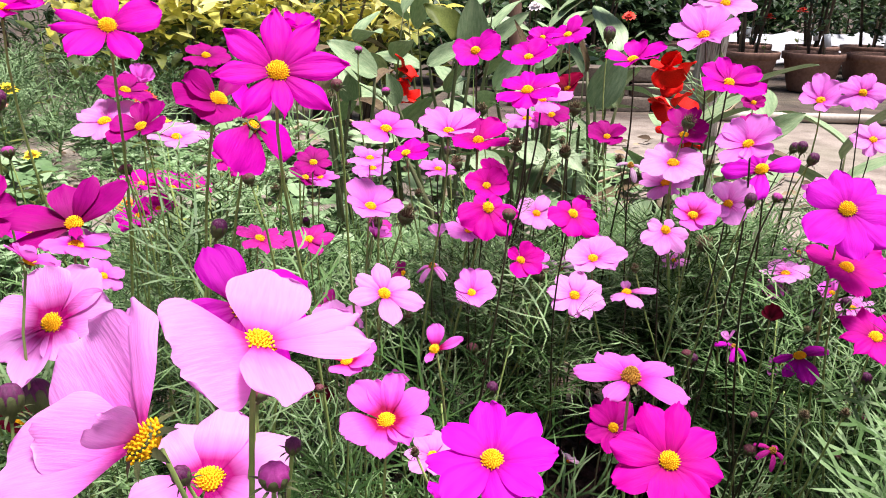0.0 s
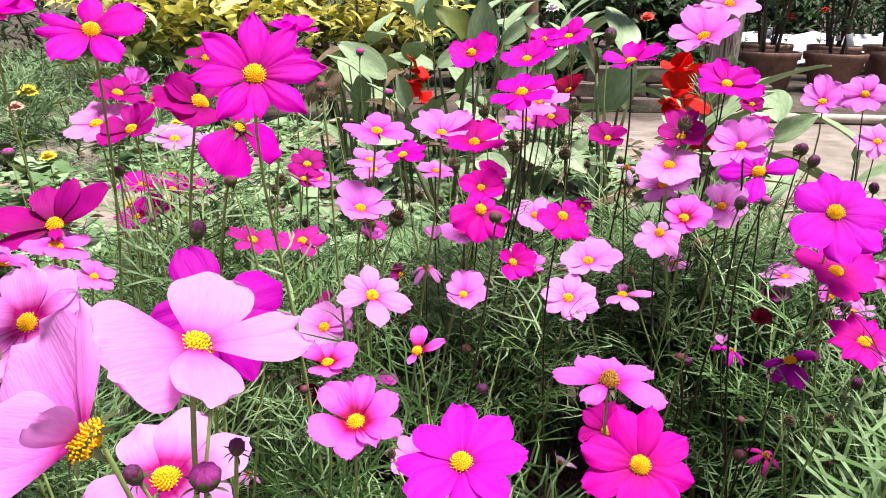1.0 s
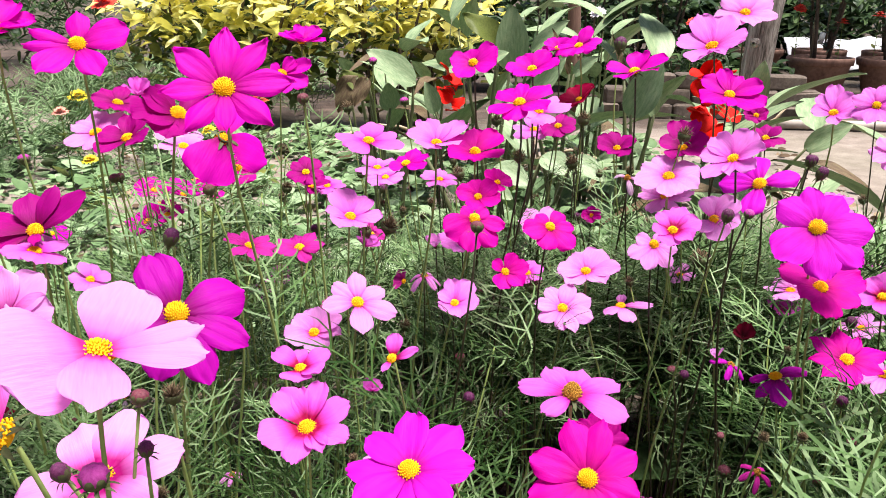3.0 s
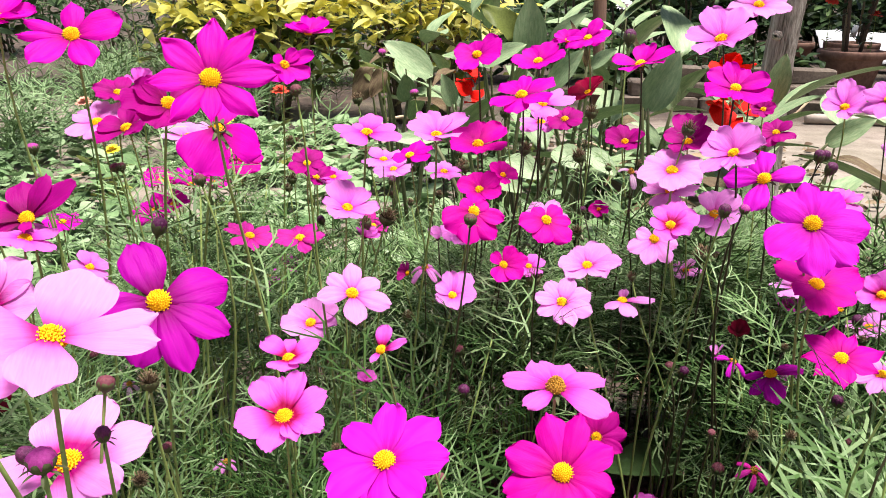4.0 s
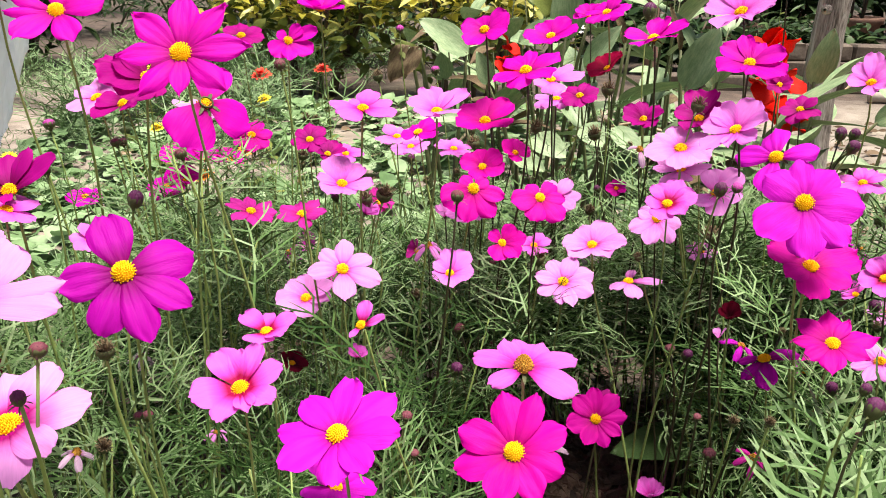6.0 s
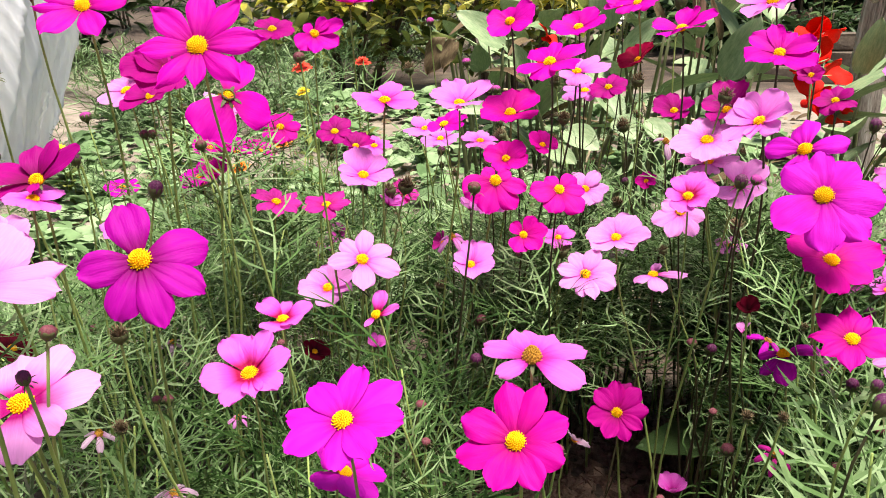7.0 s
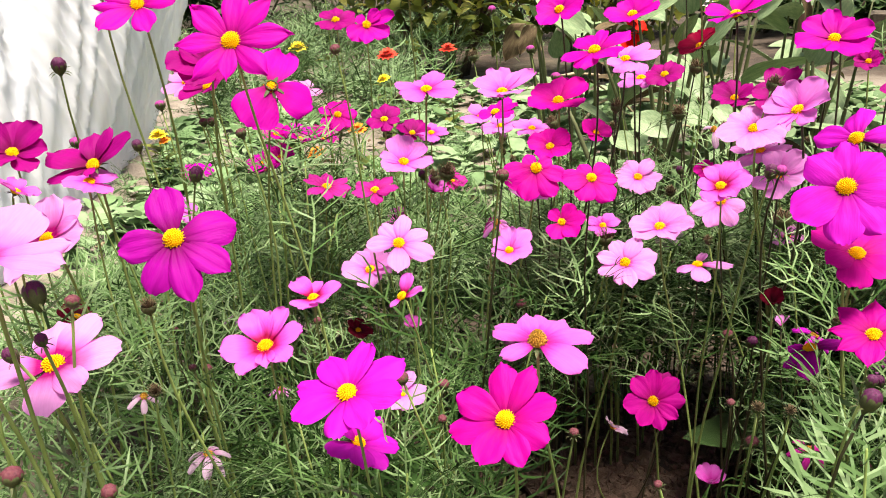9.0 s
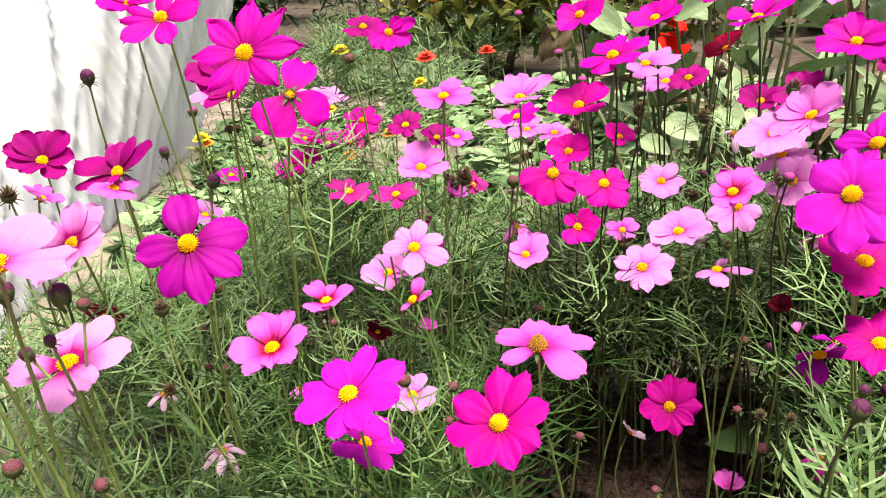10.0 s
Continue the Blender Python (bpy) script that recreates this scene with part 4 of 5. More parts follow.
def cosmos(colour, place, width, tilt, az, turn, petals, form, own=()):
    """One flower with its stem: heart at place, facing tilt degrees off the zenith towards az."""
    global count
    count += 1
    g = random.Random(count * 13 + 5)
    n = Vector((math.sin(radians(tilt)) * math.cos(radians(az)), math.sin(radians(tilt)) * math.sin(radians(az)), math.cos(radians(tilt))))
    c = Vector(place)
    r = width / 2
    HEADS.append((c.x, c.y, c.z, r))
    dr = min(0.0083, 0.145 * r + 0.0014)
    down = (-n * 0.55 + Vector((0, 0, -0.75))).normalized()
    foot, pts = stem_line(c - n * dr * 1.2, down, count)
    STEMS.append(pts)
    root = empty("cosmos_flower", foot.x, foot.y)
    off = Vector((foot.x, foot.y, 0))
    thick = 0.0008 if width < 0.06 else 0.00105
    # dark stems turn up only towards the back right of the bed
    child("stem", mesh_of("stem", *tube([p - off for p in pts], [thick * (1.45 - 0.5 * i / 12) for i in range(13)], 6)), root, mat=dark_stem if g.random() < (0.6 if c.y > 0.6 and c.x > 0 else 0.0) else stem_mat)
    up = (Vector((0, 0, 1)) - n * n.z).normalized() if n.z < 0.999 else Vector((1, 0, 0))
    head = Matrix.Translation(c - off) @ Matrix((up, n.cross(up), n)).transposed().to_4x4()
    child("calyx", CALYX, root, head @ Matrix.Diagonal((dr, dr, dr, 1)))
    tall = 2 if (form == "gap" and colour == "K") or (form == "wilt" and g.random() < 0.6) else g.choice((0, 0, 1))
    if form != "tight":
        sunk = dr * (0.8 if own[0][3] < -20 else 0.4 if len(own[0]) > 4 else 0.0) if own else 0.0
        child("disc", DISCS[tall], root, head @ Matrix.Translation((0, 0, -sunk)) @ Matrix.Rotation(g.uniform(0, 6), 4, "Z") @ Matrix.Diagonal((dr * 0.95, dr * 0.95, dr * 0.95, 1)), old_disc if form == "wilt" or (form == "gap" and colour == "K") else disc_mat, "golden yellow floret heart")
    span = 2 * math.pi if form != "half" else 3.6
    for k in range(len(own) or petals):
        a = radians(turn) + span * (k + g.uniform(-0.16, 0.16)) / petals
        s = r * g.uniform(0.93, 1.05)
        wide = 8.0 / petals if form not in ("gap", "wilt", "half", "loose", "droop") else 1.0
        wide = min(1.28, wide ** 0.8)
        m = head @ Matrix.Rotation(a, 4, "Z") @ Matrix.Translation((0, 0, 0.0006 * (k % 2))) @ Matrix.Rotation(-radians(g.gauss(3, 6)), 4, "Y") @ Matrix.Rotation(radians(g.gauss(0, 7)), 4, "X") @ Matrix.Diagonal((s, s * wide, s, 1))
        if own:
            ang, far, wid, lift, *roll = own[k]
            m = head @ Matrix.Rotation(radians(ang), 4, "Z") @ Matrix.Translation((0, 0, 0.0006 * (k % 2))) @ Matrix.Rotation(-radians(lift), 4, "Y") @ Matrix.Rotation(radians(g.gauss(0, 5) + sum(roll)), 4, "X") @ Matrix.Diagonal((r * far, r * far * wid, r * far, 1))
        child("petal", PETALS[form][g.randrange(6)], root, m, PETAL[colour])
    word = {"wilt": "withering ", "tight": "half-open ", "half": "half-stripped ", "droop": "drooping "}.get(form, "")
    tagged(root, word + LOOKS[colour], "flower", "cosmos flowers in the bed")


def bud_shape(seed):
    g = random.Random(seed)
    v, t = lathe([(0.05, -0.42), (0.38, -0.38), (0.52, -0.2), (0.54, -0.04), (0.48, 0.12), (0.33, 0.25), (0.14, 0.31), (0.02, 0.30)], 24)
    w = np.arctan2(v[:, 1], v[:, 0])
    v[:, :2] *= (1 + 0.075 * np.cos(8 * w + 2.5 * v[:, 2]))[:, None]
    return mesh_of("bud", v, t)


def bract_shape():
    return lathe_mesh("calyx", [(0.08, -0.8), (0.22, -0.62), (0.46, -0.44), (0.565, -0.2), (0.575, -0.04), (0.5, 0.04)], 10, calyx_mat)


BUDS, CUP = [bud_shape(s) for s in range(3)], bract_shape()
BRACT = mesh_of("bract", *blade(1, 0.22, 0.4, 0.2, 4, 2), calyx_mat)


def seed_head_shape():
    g, h = random.Random(3), Heap()
    for k in range(46):
        q, w = math.sqrt((k + 0.5) / 46), k * 2.39996
        d = Vector((q * math.cos(w), q * math.sin(w), 1.05 - 0.9 * q)).normalized()
        e = d * g.uniform(0.6, 0.9)
        h.add(strip((0, 0, -0.3), tuple(Vector((0, 0, -0.3)).lerp(e, 0.6)), tuple(e), 0.055))
    return h.mesh("seeds")


SEEDS = seed_head_shape()
BUD_LOOKS = {"pink": "closed rosy cosmos bud on a thin stem", "dark": "closed dark purple cosmos bud on a thin stem", "magenta": "magenta cosmos bud about to open", "brown": "dry brown spiky cosmos seed head"}


def cosmos_bud(kind, place, size, seed):
    g = random.Random(seed + 900)
    n = Vector((g.uniform(-0.35, 0.35), g.uniform(-0.45, 0.2), 1)).normalized()
    c = Vector(place)
    size = max(0.0055, min(0.0155, size * 0.78))
    foot, pts = stem_line(c - n * size * 0.75, -n, seed + 500)
    root = empty("cosmos_seed_head" if kind == "brown" else "cosmos_bud", foot.x, foot.y)
    off = Vector((foot.x, foot.y, 0))
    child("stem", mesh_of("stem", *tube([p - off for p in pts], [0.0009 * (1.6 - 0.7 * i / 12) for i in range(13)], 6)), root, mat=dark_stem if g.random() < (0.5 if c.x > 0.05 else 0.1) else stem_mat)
    head = Matrix.Translation(c - off) @ n.to_track_quat("Z", "Y").to_matrix().to_4x4() @ Matrix.Diagonal((size * 0.92, size * 0.92, size * (1.4 if kind == "dark" else 1.0), 1))
    child("calyx", CUP, root, head)
    for k in range(8):
        child("bract", BRACT, root, head @ spin(0.36 * math.cos(k * 0.785), 0.36 * math.sin(k * 0.785), -0.5, 0.62, k * 0.785, 0.5 * (k % 2) - 0.05))
    if kind == "brown":
        child("seed_ball", SEEDS, root, head, bud_mats["brown"])["kind"] = "stuff"
    else:
        child("bud", BUDS[seed % 3], root, head, bud_mats[kind])
    tagged(root, BUD_LOOKS[kind], "seed head" if kind == "brown" else "bud", "cosmos buds in the bed")



# buds and seed heads
cosmos_bud("dark", (-0.266, 0.499, 0.589), 0.0142, 0)
cosmos_bud("pink", (-0.066, 0.590, 0.591), 0.0112, 1)
cosmos_bud("dark", (-0.127, 0.472, 0.516), 0.0127, 2)
cosmos_bud("pink", (-0.119, 0.522, 0.535), 0.0108, 3)
cosmos_bud("pink", (-0.065, 0.283, 0.505), 0.0097, 4)
cosmos_bud("dark", (0.274, 0.638, 0.497), 0.0125, 5)
cosmos_bud("dark", (-0.203, 0.375, 0.453), 0.0191, 6)
cosmos_bud("pink", (0.036, 0.190, 0.480), 0.0078, 7)
cosmos_bud("pink", (0.003, 0.178, 0.489), 0.0101, 8)
cosmos_bud("pink", (0.056, 0.415, 0.405), 0.0114, 9)
cosmos_bud("magenta", (-0.044, 0.205, 0.520), 0.0120, 10)
cosmos_bud("dark", (-0.188, 0.324, 0.479), 0.0155, 11)
cosmos_bud("pink", (0.068, 0.612, 0.488), 0.0137, 12)
cosmos_bud("pink", (-0.250, 0.647, 0.511), 0.0110, 13)
cosmos_bud("pink", (-0.253, 0.663, 0.508), 0.0110, 14)
cosmos_bud("magenta", (-0.415, 0.783, 0.496), 0.0158, 15)
cosmos_bud("pink", (-0.127, 0.450, 0.362), 0.0102, 16)
cosmos_bud("pink", (0.046, 0.516, 0.340), 0.0112, 17)
cosmos_bud("brown", (0.275, 0.822, 0.531), 0.0172, 18)
cosmos_bud("brown", (0.192, 1.020, 0.515), 0.0243, 19)
cosmos_bud("brown", (0.110, 0.945, 0.480), 0.0177, 20)
cosmos_bud("brown", (-0.017, 0.709, 0.457), 0.0193, 21)
cosmos_bud("brown", (0.037, 0.929, 0.460), 0.0177, 22)
cosmos_bud("magenta", (0.279, 0.601, 0.508), 0.0103, 23)
cosmos_bud("dark", (0.429, 0.882, 0.497), 0.0146, 24)
cosmos_bud("dark", (0.443, 0.879, 0.484), 0.0158, 25)
cosmos_bud("dark", (0.237, 1.058, 0.609), 0.0215, 26)
cosmos_bud("magenta", (-0.094, 1.114, 0.576), 0.0142, 27)
cosmos_bud("magenta", (-0.061, 1.202, 0.510), 0.0172, 28)
cosmos_bud("dark", (0.356, 0.562, 0.370), 0.0112, 29)
cosmos_bud("dark", (0.324, 0.403, 0.446), 0.0126, 30)
cosmos_bud("dark", (0.327, 0.427, 0.443), 0.0078, 31)
cosmos_bud("brown", (0.295, 0.481, 0.384), 0.0079, 32)
cosmos_bud("brown", (0.277, 0.500, 0.371), 0.0087, 33)
cosmos_bud("pink", (0.261, 0.543, 0.346), 0.0077, 34)
cosmos_bud("brown", (0.331, 0.618, 0.386), 0.0074, 35)
cosmos_bud("brown", (0.229, 0.802, 0.375), 0.0103, 36)
cosmos_bud("magenta", (-0.432, 0.659, 0.479), 0.0155, 37)
cosmos_bud("dark", (-0.267, 0.570, 0.506), 0.0118, 38)
cosmos_bud("brown", (-0.218, 0.366, 0.529), 0.0134, 39)
cosmos_bud("pink", (-0.078, 0.539, 0.368), 0.0090, 40)
cosmos_bud("pink", (-0.110, 0.413, 0.386), 0.0077, 41)
cosmos_bud("brown", (-0.101, 0.363, 0.397), 0.0102, 42)
cosmos_bud("brown", (-0.083, 0.353, 0.467), 0.0120, 43)
cosmos_bud("brown", (0.294, 0.782, 0.410), 0.0195, 44)
cosmos_bud("brown", (0.125, 0.801, 0.368), 0.0219, 45)
cosmos_bud("brown", (-0.048, 0.752, 0.438), 0.0160, 46)
cosmos_bud("brown", (0.178, 0.994, 0.464), 0.0204, 47)
cosmos_bud("magenta", (0.002, 1.100, 0.487), 0.0173, 48)
cosmos_bud("brown", (0.080, 1.139, 0.494), 0.0205, 49)
cosmos_bud("brown", (-0.143, 1.172, 0.502), 0.0189, 50)
cosmos_bud("dark", (-0.045, 0.243, 0.506), 0.0073, 51)
cosmos_bud("dark", (-0.092, 0.261, 0.481), 0.0094, 52)
cosmos_bud("brown", (-0.004, 0.434, 0.380), 0.0072, 53)
cosmos_bud("pink", (0.221, 0.431, 0.347), 0.0072, 54)
cosmos_bud("pink", (0.153, 0.507, 0.322), 0.0094, 55)
cosmos_bud("pink", (0.061, 0.472, 0.338), 0.0086, 56)

# flowers
cosmos("M", (-0.206, 0.532, 0.630), 0.071, 41, -75, 318, 6, "flat", [(3, 0.79, 1.00, 6), (75, 0.93, 0.60, 6), (100, 0.99, 0.50, 6), (147, 1.14, 0.85, 6), (-151, 1.06, 0.85, 6), (-73, 1.01, 1.20, 6)])
cosmos("M", (-0.089, 0.483, 0.609), 0.083, 53, -72, 0, 8, "point", [(48, 1.00, 0.92, 2), (95, 0.97, 0.87, 2), (142, 1.00, 0.77, 2), (-180, 0.82, 0.75, 2), (-135, 1.00, 0.86, 2), (-86, 1.09, 0.85, 2), (-42, 1.09, 0.74, 2), (-4, 1.07, 0.83, 2)])
cosmos("D", (-0.136, 0.521, 0.586), 0.071, 37, -43, 183, 6, "cup", [(28, 0.7, 1.0, 5), (62, 0.75, 1.15, 3), (102, 1.05, 1.2, 0), (138, 1.0, 1.1, 0), (178, 0.7, 0.9, 0), (-60, 0.7, 0.9, 5)])
cosmos("M", (-0.127, 0.586, 0.560), 0.087, 45, -39, 0, 3, "loose", [(132, 1.00, 1.25, -28), (-122, 0.94, 1.20, -28), (-34, 1.16, 0.90, -28)])
cosmos("D", (-0.226, 0.631, 0.548), 0.056, 32, -103, 333, 5, "cup", [(20, 0.86, 1.06, 0), (100, 0.89, 1.26, 0), (154, 1.06, 1.26, 0), (-107, 1.00, 1.35, 0), (-17, 1.00, 1.30, 0)])
cosmos("L", (-0.261, 0.647, 0.549), 0.059, 23, -92, 271, 6, "flat", [(21, 1.15, 1.04, 0), (71, 0.87, 1.15, 0), (130, 0.93, 1.35, 0), (-158, 0.87, 1.35, 0), (-97, 1.11, 1.35, 0), (-29, 1.07, 1.27, 0)])
cosmos("L", (-0.268, 0.849, 0.498), 0.071, 12, -63, 14, 7, "flat")
cosmos("D", (-0.252, 0.673, 0.571), 0.048, 25, -40, 238, 8, "flat")
cosmos("K", (-0.258, 0.729, 0.571), 0.029, 28, -63, 127, 8, "tight")
cosmos("D", (-0.210, 0.459, 0.519), 0.064, 18, -86, 332, 6, "ragg", [(25, 0.95, 1.3, 25), (-22, 1.0, 0.9, 40), (-60, 1.25, 1.1, 25), (86, 1.35, 1.35, 4), (118, 1.2, 0.9, -8), (-160, 0.6, 0.8, 0)])
cosmos("P", (-0.099, 0.404, 0.490), 0.085, 45, -63, 25, 6, "gap", [(15, 1.00, 1.35, 0), (99, 0.88, 1.35, 0), (157, 0.95, 1.13, 0), (-164, 1.10, 0.91, 0), (-124, 1.06, 1.05, 0), (-74, 1.00, 1.35, 0)])
cosmos("L", (-0.053, 0.233, 0.550), 0.074, 18, -26, 10, 5, "loose", [(78, 1.02, 1.40, 4, -32), (138, 1.02, 0.80, -4), (-141, 1.02, 0.55, 0), (-119, 1.00, 0.55, 0), (-59, 0.88, 1.30, 0)])
cosmos("LR", (-0.087, 0.281, 0.464), 0.073, 17, -80, 10, 6, "flat", [(27, 0.98, 1.10, 0), (119, 0.93, 1.30, 0), (-159, 1.02, 0.90, 0), (-122, 0.92, 0.90, 0), (-65, 1.04, 1.20, 0), (-11, 1.04, 1.10, 0)])
cosmos("LR", (-0.198, 0.392, 0.484), 0.068, 43, -87, 0, 7, "cup", [(10, 1.00, 1.10, 0), (88, 0.89, 1.23, 0), (138, 0.99, 0.81, 0), (173, 1.20, 0.68, 0), (-151, 0.84, 1.03, 0), (-81, 1.02, 1.13, 0), (-37, 1.08, 1.10, 0)])
cosmos("L", (-0.0925, 0.228, 0.517), 0.098, 45, 220, 240, 5, "loose", [(75, 1.10, 1.15, 0, 0), (138, 1.08, 1.15, 0), (44, 1.06, 0.50, 6), (120, 0.82, 0.95, 14), (-105, 0.42, 1.25, 62)])
cosmos("KR", (-0.019, 0.378, 0.435), 0.057, 24, -86, 5, 8, "cup", [(13, 0.89, 0.68, 0), (44, 1.00, 0.99, 0), (119, 1.01, 1.26, 0), (172, 1.02, 0.80, 0), (-150, 0.85, 0.80, 0), (-119, 1.04, 0.84, 0), (-62, 0.96, 1.02, 0), (-14, 1.00, 0.70, 0)])
cosmos("V", (0.039, 0.373, 0.414), 0.074, 21, -104, -12, 8, "flat", [(14, 1.08, 0.92, 0), (61, 0.97, 0.90, 0), (101, 1.00, 0.86, 0), (145, 1.00, 1.06, 0), (-157, 0.92, 0.96, 0), (-122, 0.96, 0.89, 0), (-71, 1.02, 0.97, 0), (-28, 1.11, 0.87, 0)])
cosmos("H", (0.138, 0.377, 0.412), 0.066, 39, -100, 22, 8, "flat", [(23, 1.08, 0.91, 0), (79, 1.04, 0.97, 0), (117, 1.06, 0.97, 0), (172, 0.92, 1.08, 0), (-140, 0.91, 0.89, 0), (-101, 0.89, 0.91, 0), (-52, 0.96, 0.94, 0), (-10, 1.08, 0.76, 0)])
cosmos("H", (0.194, 0.699, 0.239), 0.061, 46, -91, 0, 8, "flat", [(7, 1.07, 0.88, 0), (49, 1.01, 1.05, 0), (107, 0.98, 1.20, 0), (162, 0.94, 1.02, 0), (-156, 0.99, 0.84, 0), (-117, 0.96, 0.80, 0), (-78, 1.03, 0.82, 0), (-37, 1.12, 0.86, 0)])
cosmos("K", (0.136, 0.460, 0.419), 0.077, 6, -80, 25, 6, "gap", [(12, 0.93, 1.30, 0), (54, 1.01, 1.20, 0), (126, 0.75, 1.10, 0), (-124, 1.02, 1.25, 0), (-65, 1.06, 1.10, 0), (-26, 0.99, 1.10, 0)])
cosmos("H", (0.345, 0.544, 0.413), 0.057, 26, -103, 15, 8, "point", [(8, 1.15, 0.86, 0), (59, 1.08, 1.00, 0), (102, 1.02, 0.80, 0), (136, 0.98, 0.85, 0), (-178, 0.98, 1.21, 0), (-113, 0.92, 1.23, 0), (-66, 1.15, 0.96, 0), (-23, 0.89, 0.77, 0)])
cosmos("H", (0.332, 0.579, 0.456), 0.065, 22, -82, 6, 6, "flat", [(52, 1.06, 1.35, 0), (121, 0.80, 1.23, 0), (167, 1.13, 1.06, 0), (-137, 0.94, 1.26, 0), (-75, 1.20, 1.21, 0), (-23, 0.93, 1.34, 0)])
cosmos("V", (0.318, 0.568, 0.507), 0.075, 49, -108, 28, 7, "flat", [(15, 0.90, 0.89, 0), (59, 0.90, 1.24, 0), (138, 1.04, 1.35, 0), (-169, 1.14, 0.92, 0), (-132, 1.12, 0.83, 0), (-87, 1.00, 1.11, 0), (-27, 0.84, 1.07, 0)])
cosmos("V", (0.349, 0.797, 0.486), 0.084, 39, -135, 208, 4, "gap", [(35, 1.10, 1.20, 0), (100, 1.02, 1.30, 0), (-168, 0.98, 1.30, 0), (-52, 0.94, 1.20, 0)])
cosmos("KR", (0.238, 0.670, 0.471), 0.048, 29, -102, 143, 6, "cup", [(35, 0.94, 1.21, 0), (109, 0.81, 1.34, 0), (169, 1.01, 1.21, 0), (-130, 0.99, 1.27, 0), (-65, 1.08, 1.14, 0), (-15, 1.13, 0.96, 0)])
cosmos("L", (0.238, 0.742, 0.436), 0.052, 49, -94, 93, 6, "flat", [(70, 0.74, 1.29, 0), (118, 1.10, 1.00, 0), (166, 1.14, 0.98, 0), (-148, 1.14, 0.90, 0), (-106, 0.90, 1.21, 0), (-29, 0.50, 1.35, 0)])
cosmos("L", (0.181, 0.796, 0.386), 0.066, 27, -100, 199, 6, "cup", [(37, 0.81, 1.35, 0), (108, 0.96, 1.13, 0), (151, 1.06, 1.13, 0), (-135, 1.02, 1.14, 0), (-91, 1.13, 1.06, 0), (-26, 0.98, 1.30, 0)])
cosmos("L", (0.154, 0.747, 0.363), 0.062, 31, -91, 81, 8, "flat", [(30, 0.97, 1.04, 0), (85, 0.95, 0.97, 0), (124, 0.94, 0.96, 0), (177, 0.91, 0.80, 0), (-158, 1.09, 0.73, 0), (-111, 1.06, 0.98, 0), (-63, 1.06, 1.00, 0), (-15, 1.03, 0.96, 0)])
cosmos("H", (0.131, 0.671, 0.471), 0.049, 42, -73, 36, 6, "flat", [(36, 0.69, 1.35, 0), (100, 1.12, 1.32, 0), (158, 1.08, 1.23, 0), (-145, 1.19, 1.10, 0), (-98, 0.92, 0.97, 0), (-52, 0.83, 1.26, 0)])
cosmos("H", (0.064, 0.801, 0.463), 0.049, 38, -87, 71, 5, "cup", [(18, 0.87, 1.35, 0), (84, 1.00, 1.35, 0), (169, 0.99, 1.35, 0), (-116, 1.04, 1.35, 0), (-50, 1.00, 1.35, 0)])
cosmos("H", (0.062, 0.749, 0.454), 0.068, 52, -69, 316, 6, "flat", [(35, 0.52, 1.35, 0), (110, 1.05, 1.28, 0), (158, 1.08, 1.01, 0), (-153, 1.05, 0.93, 0), (-112, 0.95, 0.95, 0), (-61, 0.54, 1.33, 0)])
cosmos("H", (0.058, 0.865, 0.498), 0.073, 23, -94, 316, 6, "cup", [(7, 0.96, 1.08, 0), (64, 0.96, 1.30, 0), (140, 1.06, 1.21, 0), (-170, 0.95, 0.91, 0), (-125, 1.09, 1.16, 0), (-46, 1.04, 1.26, 0)])
cosmos("M", (0.104, 0.821, 0.559), 0.074, 25, -123, 227, 6, "flat", [(26, 1.02, 0.86, 0), (66, 0.98, 1.19, 0), (145, 0.97, 1.35, 0), (-162, 0.93, 1.19, 0), (-103, 1.07, 1.35, 0), (-18, 1.13, 1.23, 0)])
cosmos("M", (0.053, 0.886, 0.593), 0.061, 44, -104, 64, 5, "cup", [(19, 0.60, 1.35, 0), (92, 0.86, 1.35, 0), (163, 1.02, 1.35, 0), (-106, 1.00, 1.29, 0), (-51, 1.05, 1.26, 0)])
cosmos("M", (0.121, 0.962, 0.581), 0.066, 28, -111, 67, 6, "cup", [(43, 0.81, 1.35, 0), (119, 1.01, 1.07, 0), (156, 1.00, 0.89, 0), (-148, 1.00, 1.15, 0), (-88, 1.11, 1.23, 0), (-26, 0.94, 1.33, 0)])
cosmos("M", (0.324, 0.854, 0.568), 0.068, 34, -100, 0, 7, "cup", [(17, 0.98, 0.84, 0), (65, 1.00, 1.16, 0), (134, 1.22, 1.10, 0), (177, 0.84, 0.90, 0), (-132, 1.30, 1.01, 0), (-79, 1.03, 1.07, 0), (-23, 0.82, 0.92, 0)])
cosmos("L2", (0.330, 0.968, 0.610), 0.097, 33, -136, 2, 6, "cup", [(6, 1.03, 1.10, 0), (46, 1.16, 0.82, 0), (92, 0.93, 1.18, 0), (-174, 0.95, 1.16, 0), (-129, 1.02, 0.86, 0), (-83, 0.98, 1.16, 0)])
cosmos("L", (0.410, 1.132, 0.645), 0.083, 44, -110, 107, 7, "flat")
cosmos("L2", (0.291, 0.700, 0.530), 0.062, 40, -137, 110, 7, "cup", [(60, 0.98, 1.17, 0), (110, 0.93, 1.10, 0), (172, 1.17, 0.94, 0), (-152, 0.93, 0.73, 0), (-111, 1.03, 0.78, 0), (-69, 1.01, 1.00, 0), (-8, 1.00, 1.31, 0)])
